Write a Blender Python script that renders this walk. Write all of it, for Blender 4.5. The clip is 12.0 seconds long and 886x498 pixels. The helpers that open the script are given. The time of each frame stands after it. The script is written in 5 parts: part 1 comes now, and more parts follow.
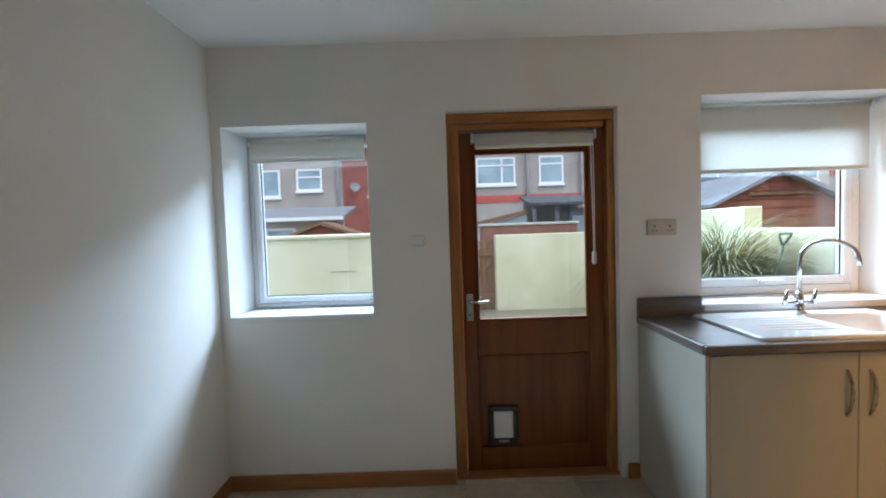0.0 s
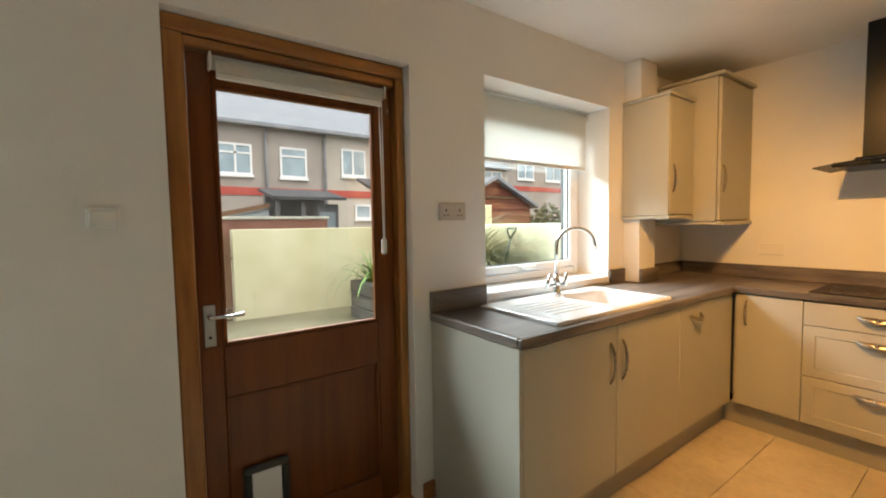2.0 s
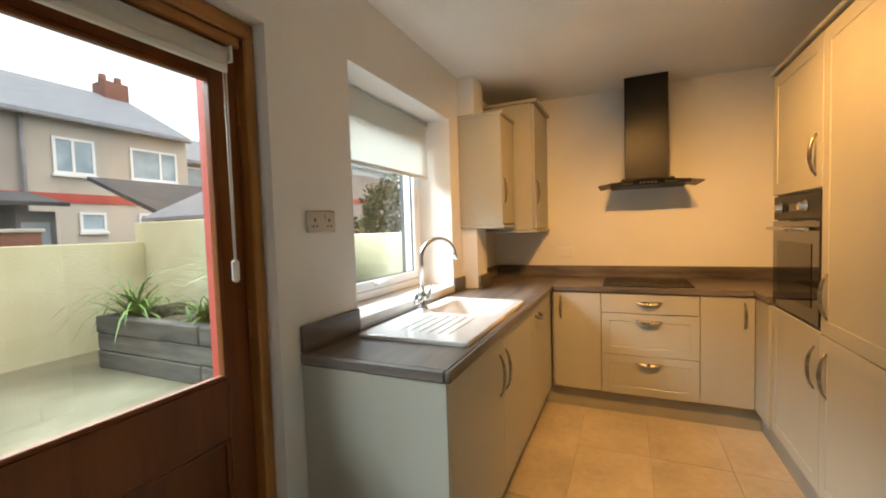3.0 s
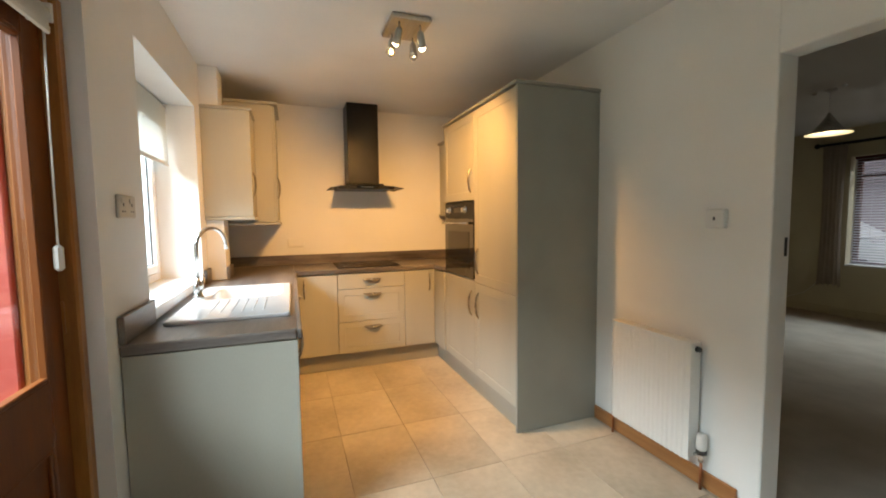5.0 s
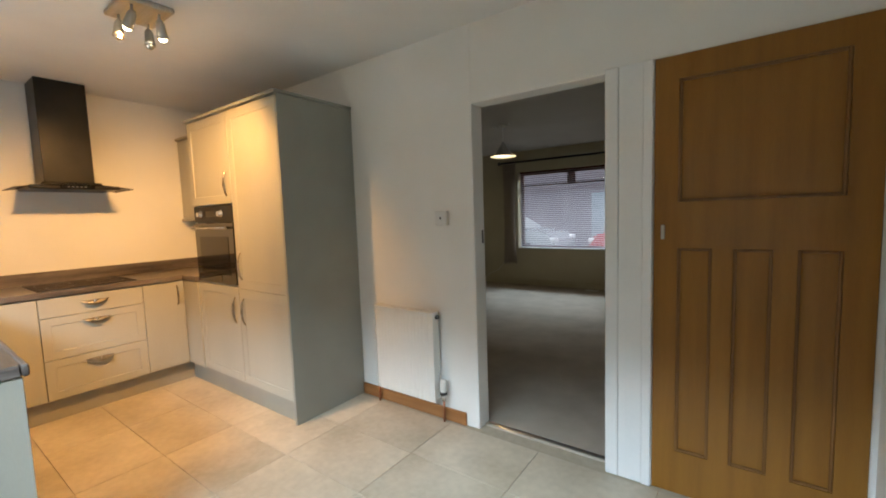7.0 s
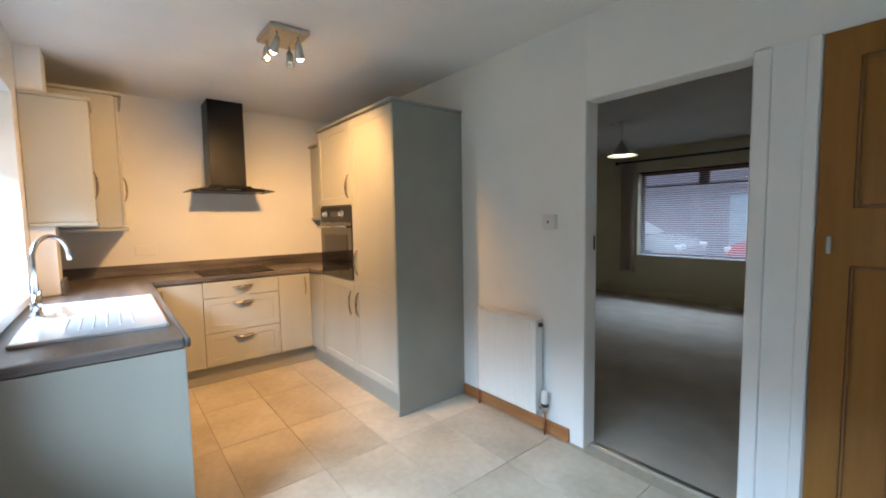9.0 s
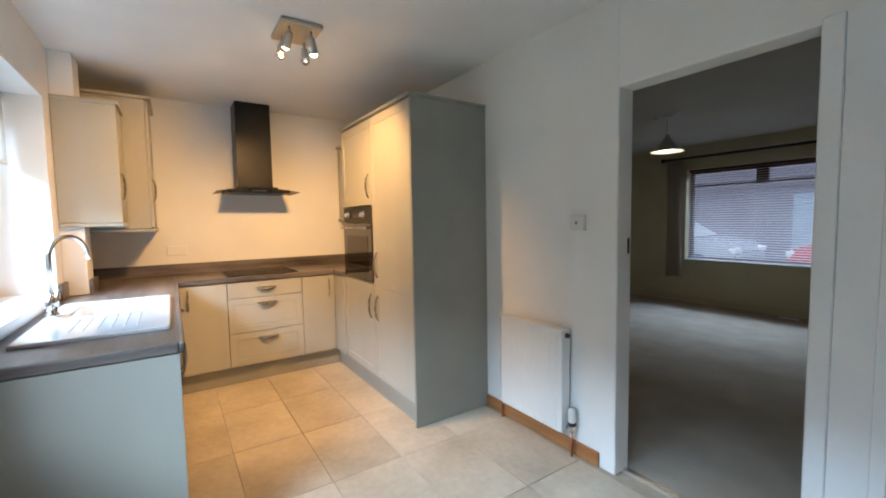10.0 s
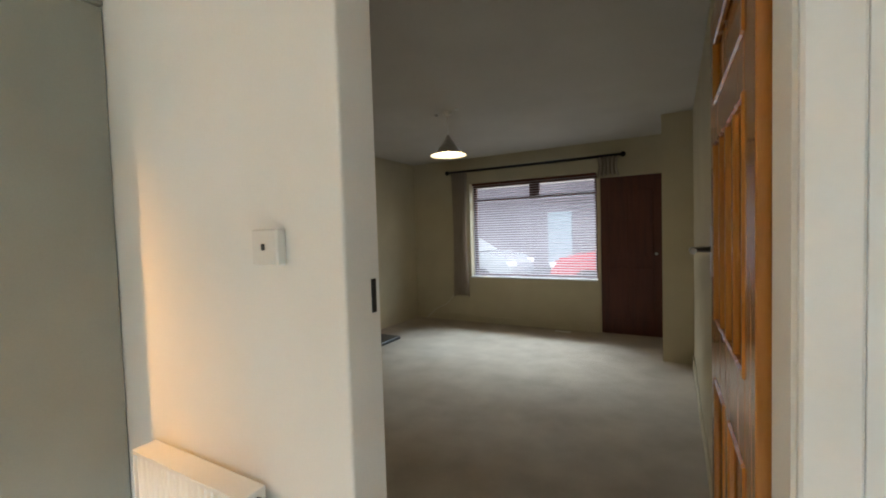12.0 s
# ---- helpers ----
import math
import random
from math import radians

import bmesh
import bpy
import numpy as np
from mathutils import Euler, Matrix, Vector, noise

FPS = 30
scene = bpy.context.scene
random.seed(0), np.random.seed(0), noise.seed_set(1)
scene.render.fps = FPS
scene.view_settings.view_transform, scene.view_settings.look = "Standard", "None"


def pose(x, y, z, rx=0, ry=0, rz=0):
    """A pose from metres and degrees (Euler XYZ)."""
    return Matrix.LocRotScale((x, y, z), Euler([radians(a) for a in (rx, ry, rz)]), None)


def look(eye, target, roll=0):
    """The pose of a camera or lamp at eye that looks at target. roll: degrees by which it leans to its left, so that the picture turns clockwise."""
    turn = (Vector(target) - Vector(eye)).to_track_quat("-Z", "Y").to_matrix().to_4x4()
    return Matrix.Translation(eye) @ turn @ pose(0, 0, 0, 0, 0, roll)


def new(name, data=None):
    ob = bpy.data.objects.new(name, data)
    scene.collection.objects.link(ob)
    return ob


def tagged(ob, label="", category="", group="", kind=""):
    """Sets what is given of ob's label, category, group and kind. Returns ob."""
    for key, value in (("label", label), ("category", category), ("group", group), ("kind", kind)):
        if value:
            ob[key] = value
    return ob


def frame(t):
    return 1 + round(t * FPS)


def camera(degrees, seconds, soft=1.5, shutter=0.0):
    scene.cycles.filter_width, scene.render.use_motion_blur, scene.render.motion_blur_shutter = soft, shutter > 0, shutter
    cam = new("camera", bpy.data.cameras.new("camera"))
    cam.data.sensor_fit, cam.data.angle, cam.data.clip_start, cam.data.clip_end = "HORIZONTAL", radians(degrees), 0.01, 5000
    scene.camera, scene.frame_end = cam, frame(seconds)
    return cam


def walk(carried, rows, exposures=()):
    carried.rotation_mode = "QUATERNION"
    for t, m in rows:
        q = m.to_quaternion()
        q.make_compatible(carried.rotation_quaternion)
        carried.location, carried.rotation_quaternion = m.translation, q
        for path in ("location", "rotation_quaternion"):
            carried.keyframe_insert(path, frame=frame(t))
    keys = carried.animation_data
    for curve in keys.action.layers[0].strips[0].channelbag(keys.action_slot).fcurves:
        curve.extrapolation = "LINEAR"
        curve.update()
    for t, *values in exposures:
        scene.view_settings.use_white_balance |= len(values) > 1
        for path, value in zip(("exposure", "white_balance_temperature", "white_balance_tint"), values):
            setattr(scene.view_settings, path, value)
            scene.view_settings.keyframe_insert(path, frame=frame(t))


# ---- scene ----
cam = camera(94.6, 12.0, soft=1.9)
PATH = [
    (0, (0.121, 0.255, 1.415), (0.123, 2.253, 1.326), -1.9),
    (0.5, (0.162, 0.268, 1.416), (0.246, 2.263, 1.293), -1.4),
    (1, (0.188, 0.371, 1.388), (0.64, 2.315, 1.257), -0.5),
    (1.5, (0.124, 0.625, 1.37), (0.949, 2.443, 1.25), -1.0),
    (2, (0.106, 0.865, 1.331), (1.264, 2.491, 1.213), -0.9),
    (2.5, (0.1, 1.142, 1.341), (1.599, 2.463, 1.254), -1.1),
    (3, (0.044, 1.392, 1.351), (1.867, 2.208, 1.254), -1.8),
    (3.5, (-0.075, 1.548, 1.359), (1.901, 1.835, 1.242), -1.8),
    (3.7, (-0.153, 1.557, 1.377), (1.839, 1.675, 1.238), -1.3),
    (5.3, (-0.575, 1.985, 1.332), (1.235, 1.148, 1.178), -1.3),
    (5.5, (-0.622, 2.012, 1.356), (1.141, 1.082, 1.191), -1.7),
    (6, (-0.691, 2.067, 1.346), (0.925, 0.901, 1.176), -1.8),
    (6.5, (-0.671, 2.122, 1.355), (0.742, 0.718, 1.176), -1.9),
    (6.7, (-0.671, 2.13, 1.345), (0.634, 0.624, 1.17), -2.0),
    (7.1, (-0.675, 2.142, 1.347), (0.47, 0.50, 1.178), -1.9),
    (7.5, (-0.682, 2.155, 1.348), (0.42, 0.474, 1.183), -1.8),
    (7.9, (-0.687, 2.16, 1.349), (0.43, 0.51, 1.19), -1.7),
    (8.3, (-0.686, 2.162, 1.35), (0.541, 0.59, 1.199), -1.5),
    (8.5, (-0.673, 2.151, 1.358), (0.663, 0.671, 1.205), -1.3),
    (9, (-0.665, 2.106, 1.355), (0.883, 0.849, 1.205), -1.0),
    (9.5, (-0.678, 2.032, 1.345), (0.979, 0.922, 1.199), -0.7),
    (10, (-0.616, 1.908, 1.346), (1.047, 0.806, 1.208), -1.0),
    (10.5, (-0.457, 1.683, 1.357), (1.122, 0.461, 1.246), -1.1),
    (11, (-0.32, 1.371, 1.342), (1.096, -0.037, 1.247), -1.1),
    (11.5, (-0.165, 1.018, 1.352), (1.034, -0.581, 1.267), -1.3),
    (12, (-0.011, 0.707, 1.343), (0.973, -1.033, 1.265), -1.7),
]
EXPOSURE = [(0.0, -0.33, 5600, 10), (1.0, -0.27, 6250, 10), (2.0, -0.15, 7100, 10), (2.5, -0.15, 7150, 10), (3.0, -0.32, 7000, 10), (3.7, -0.3, 7100, 10), (5.5, 0.05, 6350, 10), (6.0, 0.1, 6050, 10), (6.7, 0.1, 6250, 10), (8.5, 0.18, 5550, 10), (9.5, 0.12, 5350, 10), (10.0, 0.14, 5400, 10), (10.5, 0.2, 5550, 10), (11.0, 0.35, 5750, 10), (12.0, 1.03, 6350, 10)]
walk(cam, [(t, look(eye, target, roll)) for t, eye, target, roll in PATH], EXPOSURE)
SPOT_W = 125.0
# ---- light ----
world = bpy.data.worlds.new("overcast_sky")
scene.world = world
world.use_nodes = True
wn, wl = world.node_tree.nodes, world.node_tree.links
wn.clear()
sky = wn.new("ShaderNodeTexSky")
sky.sky_type, sky.sun_disc = "NISHITA", False
sky.sun_elevation, sky.sun_rotation = radians(42), radians(150)
sky.air_density, sky.dust_density = 1.0, 4.0
cloud = wn.new("ShaderNodeMix")
cloud.data_type = "RGBA"
cloud.inputs["Factor"].default_value = 0.75
cloud.inputs["B"].default_value = (7.6, 8.0, 8.6, 1)
back = wn.new("ShaderNodeBackground")
back.inputs["Strength"].default_value = 0.30
wout = wn.new("ShaderNodeOutputWorld")
wl.new(sky.outputs[0], cloud.inputs["A"])
wl.new(cloud.outputs["Result"], back.inputs["Color"])
wl.new(back.outputs[0], wout.inputs["Surface"])


def lamp(name, kind, m, watts, colour, **kw):
    data = bpy.data.lights.new(name, kind)
    data.energy, data.color = watts, colour
    for k, v in kw.items():
        setattr(data, k, v)
    ob = new(name, data)
    ob.matrix_world = m
    return ob


DAY, WARM = (0.72, 0.885, 1.0), (1.0, 0.50, 0.14)
lamp("sun", "SUN", look((0, 0, 20), (-6, 8, 0)), 1.5, (1, 0.97, 0.93), angle=radians(20))
# the sky's light that falls through the openings, out of doors and above the heads of the windows
lamp("skylight_yard", "AREA", look((0.7, 5.7, 4.25), (0.8, 2.0, 1.1)), 1200, DAY, shape="RECTANGLE", size=7.0, size_y=1.9, spread=radians(130))
lamp("skylight_street", "AREA", look((1.75, -7.0, 3.45), (1.7, -4.0, 0.9)), 105, DAY, shape="RECTANGLE", size=2.4, size_y=0.7, spread=radians(130))


# ---- materials ----
def material(name, c1, c2, scale=4.0, rough=0.6, bump=0.1, fine=60.0, stretch=(1, 1, 1), metal=0.0, vary=0.0, island=0.0, rough_vary=0.1, coat=0.0, space="Object", dist=0.005, spec=0.5):
    """Two scales of noise between two colours, with a fine relief; vary: difference between alike pieces."""
    m = bpy.data.materials.new(name)
    m.use_nodes = True
    n, l = m.node_tree.nodes, m.node_tree.links
    p = n["Principled BSDF"]
    tc = n.new("ShaderNodeTexCoord")
    mp = n.new("ShaderNodeMapping")
    mp.inputs["Scale"].default_value = stretch
    l.new(tc.outputs[space], mp.inputs["Vector"])
    a, b = n.new("ShaderNodeTexNoise"), n.new("ShaderNodeTexNoise")
    a.inputs["Scale"].default_value, a.inputs["Detail"].default_value = scale, 6
    b.inputs["Scale"].default_value, b.inputs["Detail"].default_value = fine, 3
    if vary:
        info, add = n.new("ShaderNodeObjectInfo"), n.new("ShaderNodeVectorMath")
        mul = n.new("ShaderNodeMath")
        mul.operation, mul.inputs[1].default_value = "MULTIPLY", 37.0
        l.new(info.outputs["Random"], mul.inputs[0])
        l.new(mp.outputs[0], add.inputs[0])
        l.new(mul.outputs[0], add.inputs[1])
        source = add.outputs[0]
    else:
        source = mp.outputs[0]
    l.new(source, a.inputs["Vector"])
    l.new(source, b.inputs["Vector"])
    mixn = n.new("ShaderNodeMath")
    mixn.operation, mixn.inputs[1].default_value = "MULTIPLY_ADD", 0.3
    l.new(b.outputs["Fac"], mixn.inputs[0])
    sub = n.new("ShaderNodeMath")
    sub.operation, sub.inputs[1].default_value = "SUBTRACT", 0.15
    l.new(a.outputs["Fac"], sub.inputs[0])
    l.new(sub.outputs[0], mixn.inputs[2])
    ramp = n.new("ShaderNodeValToRGB")
    ramp.color_ramp.elements[0].position, ramp.color_ramp.elements[1].position = 0.3, 0.7
    ramp.color_ramp.elements[0].color, ramp.color_ramp.elements[1].color = (*c1, 1), (*c2, 1)
    l.new(mixn.outputs[0], ramp.inputs[0])
    colour = ramp.outputs[0]
    if vary or island:
        hsv = n.new("ShaderNodeHueSaturation")
        mr = n.new("ShaderNodeMapRange")
        mr.inputs["To Min"].default_value, mr.inputs["To Max"].default_value = 1 - (vary or island), 1 + (vary or island)
        if vary:
            l.new(info.outputs["Random"], mr.inputs["Value"])
        else:
            geo = n.new("ShaderNodeNewGeometry")
            l.new(geo.outputs["Random Per Island"], mr.inputs["Value"])
        l.new(mr.outputs[0], hsv.inputs["Value"])
        l.new(colour, hsv.inputs["Color"])
        colour = hsv.outputs[0]
    l.new(colour, p.inputs["Base Color"])
    rr = n.new("ShaderNodeMapRange")
    rr.inputs["To Min"].default_value, rr.inputs["To Max"].default_value = max(0.02, rough - rough_vary), min(1, rough + rough_vary)
    l.new(a.outputs["Fac"], rr.inputs["Value"])
    l.new(rr.outputs[0], p.inputs["Roughness"])
    p.inputs["Metallic"].default_value, p.inputs["Coat Weight"].default_value = metal, coat
    p.inputs["Specular IOR Level"].default_value = spec
    if bump:
        bp = n.new("ShaderNodeBump")
        bp.inputs["Strength"].default_value, bp.inputs["Distance"].default_value = bump, dist
        l.new(b.outputs["Fac"], bp.inputs["Height"])
        l.new(bp.outputs[0], p.inputs["Normal"])
    return m


def glowing(name, colour, strength):
    m = bpy.data.materials.new(name)
    m.use_nodes = True
    p = m.node_tree.nodes["Principled BSDF"]
    p.inputs["Base Color"].default_value = (*colour, 1)
    p.inputs["Emission Color"].default_value = (*colour, 1)
    p.inputs["Emission Strength"].default_value = strength
    return m


def clear_glass(name, tint=(0.97, 0.985, 0.98), gloss=0.07):
    m = bpy.data.materials.new(name)
    m.use_nodes = True
    n, l = m.node_tree.nodes, m.node_tree.links
    n.clear()
    t, g, mix, o = n.new("ShaderNodeBsdfTransparent"), n.new("ShaderNodeBsdfGlossy"), n.new("ShaderNodeMixShader"), n.new("ShaderNodeOutputMaterial")
    t.inputs[0].default_value = (*tint, 1)
    g.inputs["Roughness"].default_value = 0.02
    mix.inputs[0].default_value = gloss
    l.new(t.outputs[0], mix.inputs[1])
    l.new(g.outputs[0], mix.inputs[2])
    l.new(mix.outputs[0], o.inputs[0])
    return m


def cloth(name, colour, through_light=0.4):
    m = bpy.data.materials.new(name)
    m.use_nodes = True
    n, l = m.node_tree.nodes, m.node_tree.links
    p, o = n["Principled BSDF"], n["Material Output"]
    w = n.new("ShaderNodeTexNoise")
    w.inputs["Scale"].default_value = 90
    r = n.new("ShaderNodeValToRGB")
    r.color_ramp.elements[0].color = (*[c * 0.9 for c in colour], 1)
    r.color_ramp.elements[1].color = (*colour, 1)
    tc = n.new("ShaderNodeTexCoord")
    l.new(tc.outputs["Object"], w.inputs["Vector"])
    l.new(w.outputs["Fac"], r.inputs[0])
    l.new(r.outputs[0], p.inputs["Base Color"])
    p.inputs["Roughness"].default_value = 0.9
    t, mix = n.new("ShaderNodeBsdfTranslucent"), n.new("ShaderNodeMixShader")
    l.new(r.outputs[0], t.inputs[0])
    mix.inputs[0].default_value = through_light
    l.new(p.outputs[0], mix.inputs[1])
    l.new(t.outputs[0], mix.inputs[2])
    l.new(mix.outputs[0], o.inputs[0])
    return m


WALL = material("wall_paint", (0.77, 0.76, 0.725), (0.82, 0.81, 0.78), 2.5, 0.75, 0.12, 140)
CEIL = material("ceiling_paint", (0.74, 0.735, 0.715), (0.80, 0.795, 0.775), 2, 0.85, 0.15, 120)
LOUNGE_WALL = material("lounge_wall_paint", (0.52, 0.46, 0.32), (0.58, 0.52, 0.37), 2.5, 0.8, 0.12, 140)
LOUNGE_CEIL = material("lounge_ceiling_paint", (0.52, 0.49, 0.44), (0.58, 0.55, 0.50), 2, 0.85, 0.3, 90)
GLOSSW = material("white_gloss_paint", (0.76, 0.77, 0.77), (0.81, 0.81, 0.805), 5, 0.35, 0.06, 60)
UPVC = material("white_upvc", (0.78, 0.79, 0.80), (0.84, 0.84, 0.84), 3, 0.3, 0.02, 80)
SAGE = material("cabinet_paint", (0.37, 0.355, 0.295), (0.42, 0.405, 0.335), 3, 0.42, 0.05, 220, stretch=(1, 1, 0.25))
PLINTH = material("plinth_paint", (0.29, 0.275, 0.23), (0.34, 0.325, 0.27), 3, 0.5, 0.05, 150)
# the cabinet paint again, with the shade of the side faces in its colour
SAGE_SHADED = material("cabinet_paint_shaded", (0.27, 0.27, 0.235), (0.31, 0.31, 0.27), 3, 0.45, 0.05, 150)
WORKTOP = material("worktop_laminate", (0.055, 0.045, 0.04), (0.21, 0.175, 0.15), 3.2, 0.35, 0.08, 45, stretch=(0.6, 5, 5))
WORKTOP_E = material("worktop_laminate_east", (0.055, 0.045, 0.04), (0.21, 0.175, 0.15), 3.2, 0.35, 0.08, 45, stretch=(5, 0.6, 5))
CERAMIC = material("white_ceramic", (0.62, 0.615, 0.61), (0.67, 0.665, 0.66), 2, 0.14, 0.0, coat=0.4, rough_vary=0.04)
CHROME = material("chrome", (0.62, 0.62, 0.62), (0.72, 0.72, 0.71), 12, 0.14, 0.02, 90, metal=1.0, rough_vary=0.06)
PEWTER = material("pewter_handle", (0.20, 0.17, 0.13), (0.42, 0.38, 0.32), 30, 0.32, 0.1, 90, metal=1.0)
STEEL = material("brushed_steel", (0.40, 0.39, 0.36), (0.52, 0.51, 0.48), 8, 0.35, 0.05, 160, metal=1.0, stretch=(1, 8, 1))
BLACKGLASS = material("black_glass", (0.006, 0.006, 0.007), (0.010, 0.010, 0.011), 3, 0.08, 0.0, rough_vary=0.03)
OVENGLASS = material("oven_glass", (0.010, 0.008, 0.006), (0.02, 0.016, 0.012), 3, 0.05, 0.0, rough_vary=0.02, coat=0.5)
BLACKMETAL = material("black_enamel", (0.010, 0.010, 0.010), (0.02, 0.019, 0.018), 6, 0.32, 0.03, 120, spec=0.25)
DARKWOOD = material("dark_varnished_wood", (0.125, 0.031, 0.004), (0.195, 0.056, 0.008), 3.0, 0.36, 0.08, 60, stretch=(7, 7, 0.6), coat=0.1, spec=0.35)
FRAMEWOOD = material("door_frame_wood", (0.25, 0.095, 0.018), (0.43, 0.185, 0.042), 3.5, 0.38, 0.12, 60, stretch=(9, 9, 0.8), coat=0.15)
FRAMEWOOD_H = material("door_head_wood", (0.25, 0.095, 0.018), (0.43, 0.185, 0.042), 3.5, 0.38, 0.12, 60, stretch=(0.8, 9, 9), coat=0.15)
PINE = material("oak_veneer", (0.215, 0.09, 0.009), (0.28, 0.125, 0.016), 2.5, 0.42, 0.06, 70, stretch=(7, 7, 0.5), coat=0.1, spec=0.35)
PINE_DARK = material("oak_moulding", (0.15, 0.06, 0.012), (0.22, 0.10, 0.025), 3.0, 0.42, 0.1, 70, stretch=(9, 9, 0.6))
ORANGEWOOD = material("varnished_pine", (0.34, 0.13, 0.02), (0.48, 0.21, 0.04), 3.0, 0.25, 0.08, 70, stretch=(9, 9, 0.6), coat=0.4)
SKIRT = material("skirting_wood", (0.26, 0.10, 0.028), (0.38, 0.17, 0.055), 3.0, 0.4, 0.1, 70, stretch=(0.8, 0.8, 9), coat=0.15)
MAHOG = material("mahogany_door", (0.060, 0.014, 0.008), (0.11, 0.026, 0.013), 3.0, 0.4, 0.1, 70, stretch=(9, 9, 0.6))
TILE = material("stone_floor_tile", (0.385, 0.325, 0.235), (0.60, 0.52, 0.40), 2.2, 0.36, 0.05, 25, vary=0.055, rough_vary=0.12)
GROUT = material("tile_grout", (0.40, 0.34, 0.25), (0.48, 0.41, 0.31), 20, 0.9, 0.2, 120)
CARPET = material("beige_carpet", (0.42, 0.36, 0.285), (0.54, 0.475, 0.385), 3.5, 0.95, 0.7, 260, dist=0.01)
PLASTICW = material("white_plastic", (0.70, 0.69, 0.66), (0.75, 0.74, 0.71), 10, 0.4, 0.02, 90)
CREAMPL = material("aged_plastic", (0.52, 0.47, 0.40), (0.58, 0.53, 0.46), 10, 0.45, 0.02, 90)
DARKPL = material("dark_plastic", (0.02, 0.02, 0.02), (0.035, 0.033, 0.03), 10, 0.4, 0.05, 90)
RADW = material("radiator_enamel", (0.72, 0.72, 0.69), (0.77, 0.77, 0.74), 4, 0.35, 0.02, 90)
COPPER = material("copper_pipe", (0.30, 0.12, 0.06), (0.45, 0.20, 0.10), 20, 0.35, 0.05, 90, metal=1.0)
BLIND = cloth("roller_blind_cloth", (0.80, 0.79, 0.75), 0.5)
CURTAIN = cloth("curtain_cloth", (0.50, 0.43, 0.36), 0.3)
SLAT = cloth("blind_slat", (0.55, 0.53, 0.58), 0.15)
MAUVE = material("mauve_stone_render", (0.20, 0.17, 0.19), (0.29, 0.25, 0.27), 0.9, 0.9, 0.5, 12, dist=0.02)
GLASS = clear_glass("window_glass")
HOODGLASS = clear_glass("smoked_glass", (0.35, 0.35, 0.34), 0.15)
BULB = glowing("lit_bulb", (1.0, 0.80, 0.50), 30)
BULB_LOW = glowing("lit_shade_inside", (1.0, 0.84, 0.52), 1.0)
MIRRORFLAP = material("flap_panel", (0.70, 0.72, 0.74), (0.75, 0.77, 0.79), 5, 0.3, 0.02, 90)
# outdoors
CREAMWALL = material("cream_masonry_paint", (0.66, 0.62, 0.40), (0.80, 0.76, 0.55), 1.6, 0.85, 0.5, 45, dist=0.01)
COPING = material("concrete_coping", (0.42, 0.42, 0.36), (0.58, 0.57, 0.50), 4, 0.9, 0.5, 60, dist=0.01)
YARD = material("wet_concrete_yard", (0.15, 0.135, 0.085), (0.27, 0.245, 0.165), 1.3, 0.45, 0.3, 50, rough_vary=0.25)
SLEEPER = material("weathered_sleeper", (0.060, 0.055, 0.048), (0.14, 0.13, 0.11), 4, 0.85, 0.6, 30, stretch=(3, 0.6, 4), vary=0.15, dist=0.01)
SOIL = material("planter_soil", (0.05, 0.038, 0.025), (0.11, 0.085, 0.055), 12, 0.95, 0.9, 60, dist=0.03)
LEAF = material("grass_blades", (0.13, 0.14, 0.055), (0.34, 0.32, 0.17), 5, 0.6, 0.0, island=0.35)
LEAFG = material("green_leaves", (0.06, 0.12, 0.02), (0.16, 0.26, 0.05), 5, 0.55, 0.0, island=0.3)
OLIVE = material("olive_leaves", (0.09, 0.10, 0.045), (0.20, 0.20, 0.09), 4, 0.6, 0.0, island=0.3)
PEBBLE = material("pebbledash", (0.34, 0.30, 0.27), (0.44, 0.39, 0.355), 1.2, 0.9, 0.6, 30, dist=0.02)
PEBBLE_L = material("pale_render", (0.48, 0.43, 0.37), (0.57, 0.52, 0.46), 1.0, 0.9, 0.5, 30, dist=0.02)
REDBRICK = material("red_painted_brick", (0.22, 0.065, 0.05), (0.33, 0.11, 0.085), 2.0, 0.8, 0.5, 25, dist=0.02)
STACK = material("chimney_brick", (0.20, 0.085, 0.06), (0.32, 0.15, 0.11), 6, 0.85, 0.5, 30, dist=0.02)
REDPAINT = material("red_paint", (0.42, 0.06, 0.045), (0.52, 0.10, 0.075), 3, 0.6, 0.2, 50)
SLATE = material("slate_roof", (0.22, 0.245, 0.28), (0.33, 0.355, 0.39), 2.5, 0.6, 0.5, 30, stretch=(1, 3, 3), dist=0.02)
DARKROOF = material("dark_felt_roof", (0.05, 0.05, 0.055), (0.10, 0.10, 0.105), 3, 0.8, 0.4, 40)
SHEDWOOD = material("shed_boards", (0.17, 0.05, 0.028), (0.26, 0.085, 0.05), 4, 0.8, 0.4, 40, stretch=(0.6, 1, 6), vary=0.12)
BROWNWOOD = material("gate_boards", (0.14, 0.07, 0.035), (0.24, 0.13, 0.07), 4, 0.8, 0.4, 40, stretch=(5, 5, 0.6), vary=0.12)
PALEBLUE = material("pale_blue_cladding", (0.34, 0.40, 0.44), (0.44, 0.50, 0.54), 3, 0.7, 0.2, 40)
# pale blue base colour paints the sky's reflection into the distant panes
PANE_SKY = material("far_pane_sky_reflection", (0.20, 0.28, 0.33), (0.42, 0.53, 0.60), 1.4, 0.12, 0.0)
PIPE = material("grey_downpipe", (0.16, 0.16, 0.17), (0.24, 0.24, 0.25), 4, 0.6, 0.1, 50)
ASPHALT = material("road_asphalt", (0.045, 0.045, 0.048), (0.075, 0.075, 0.078), 3, 0.85, 0.6, 90)
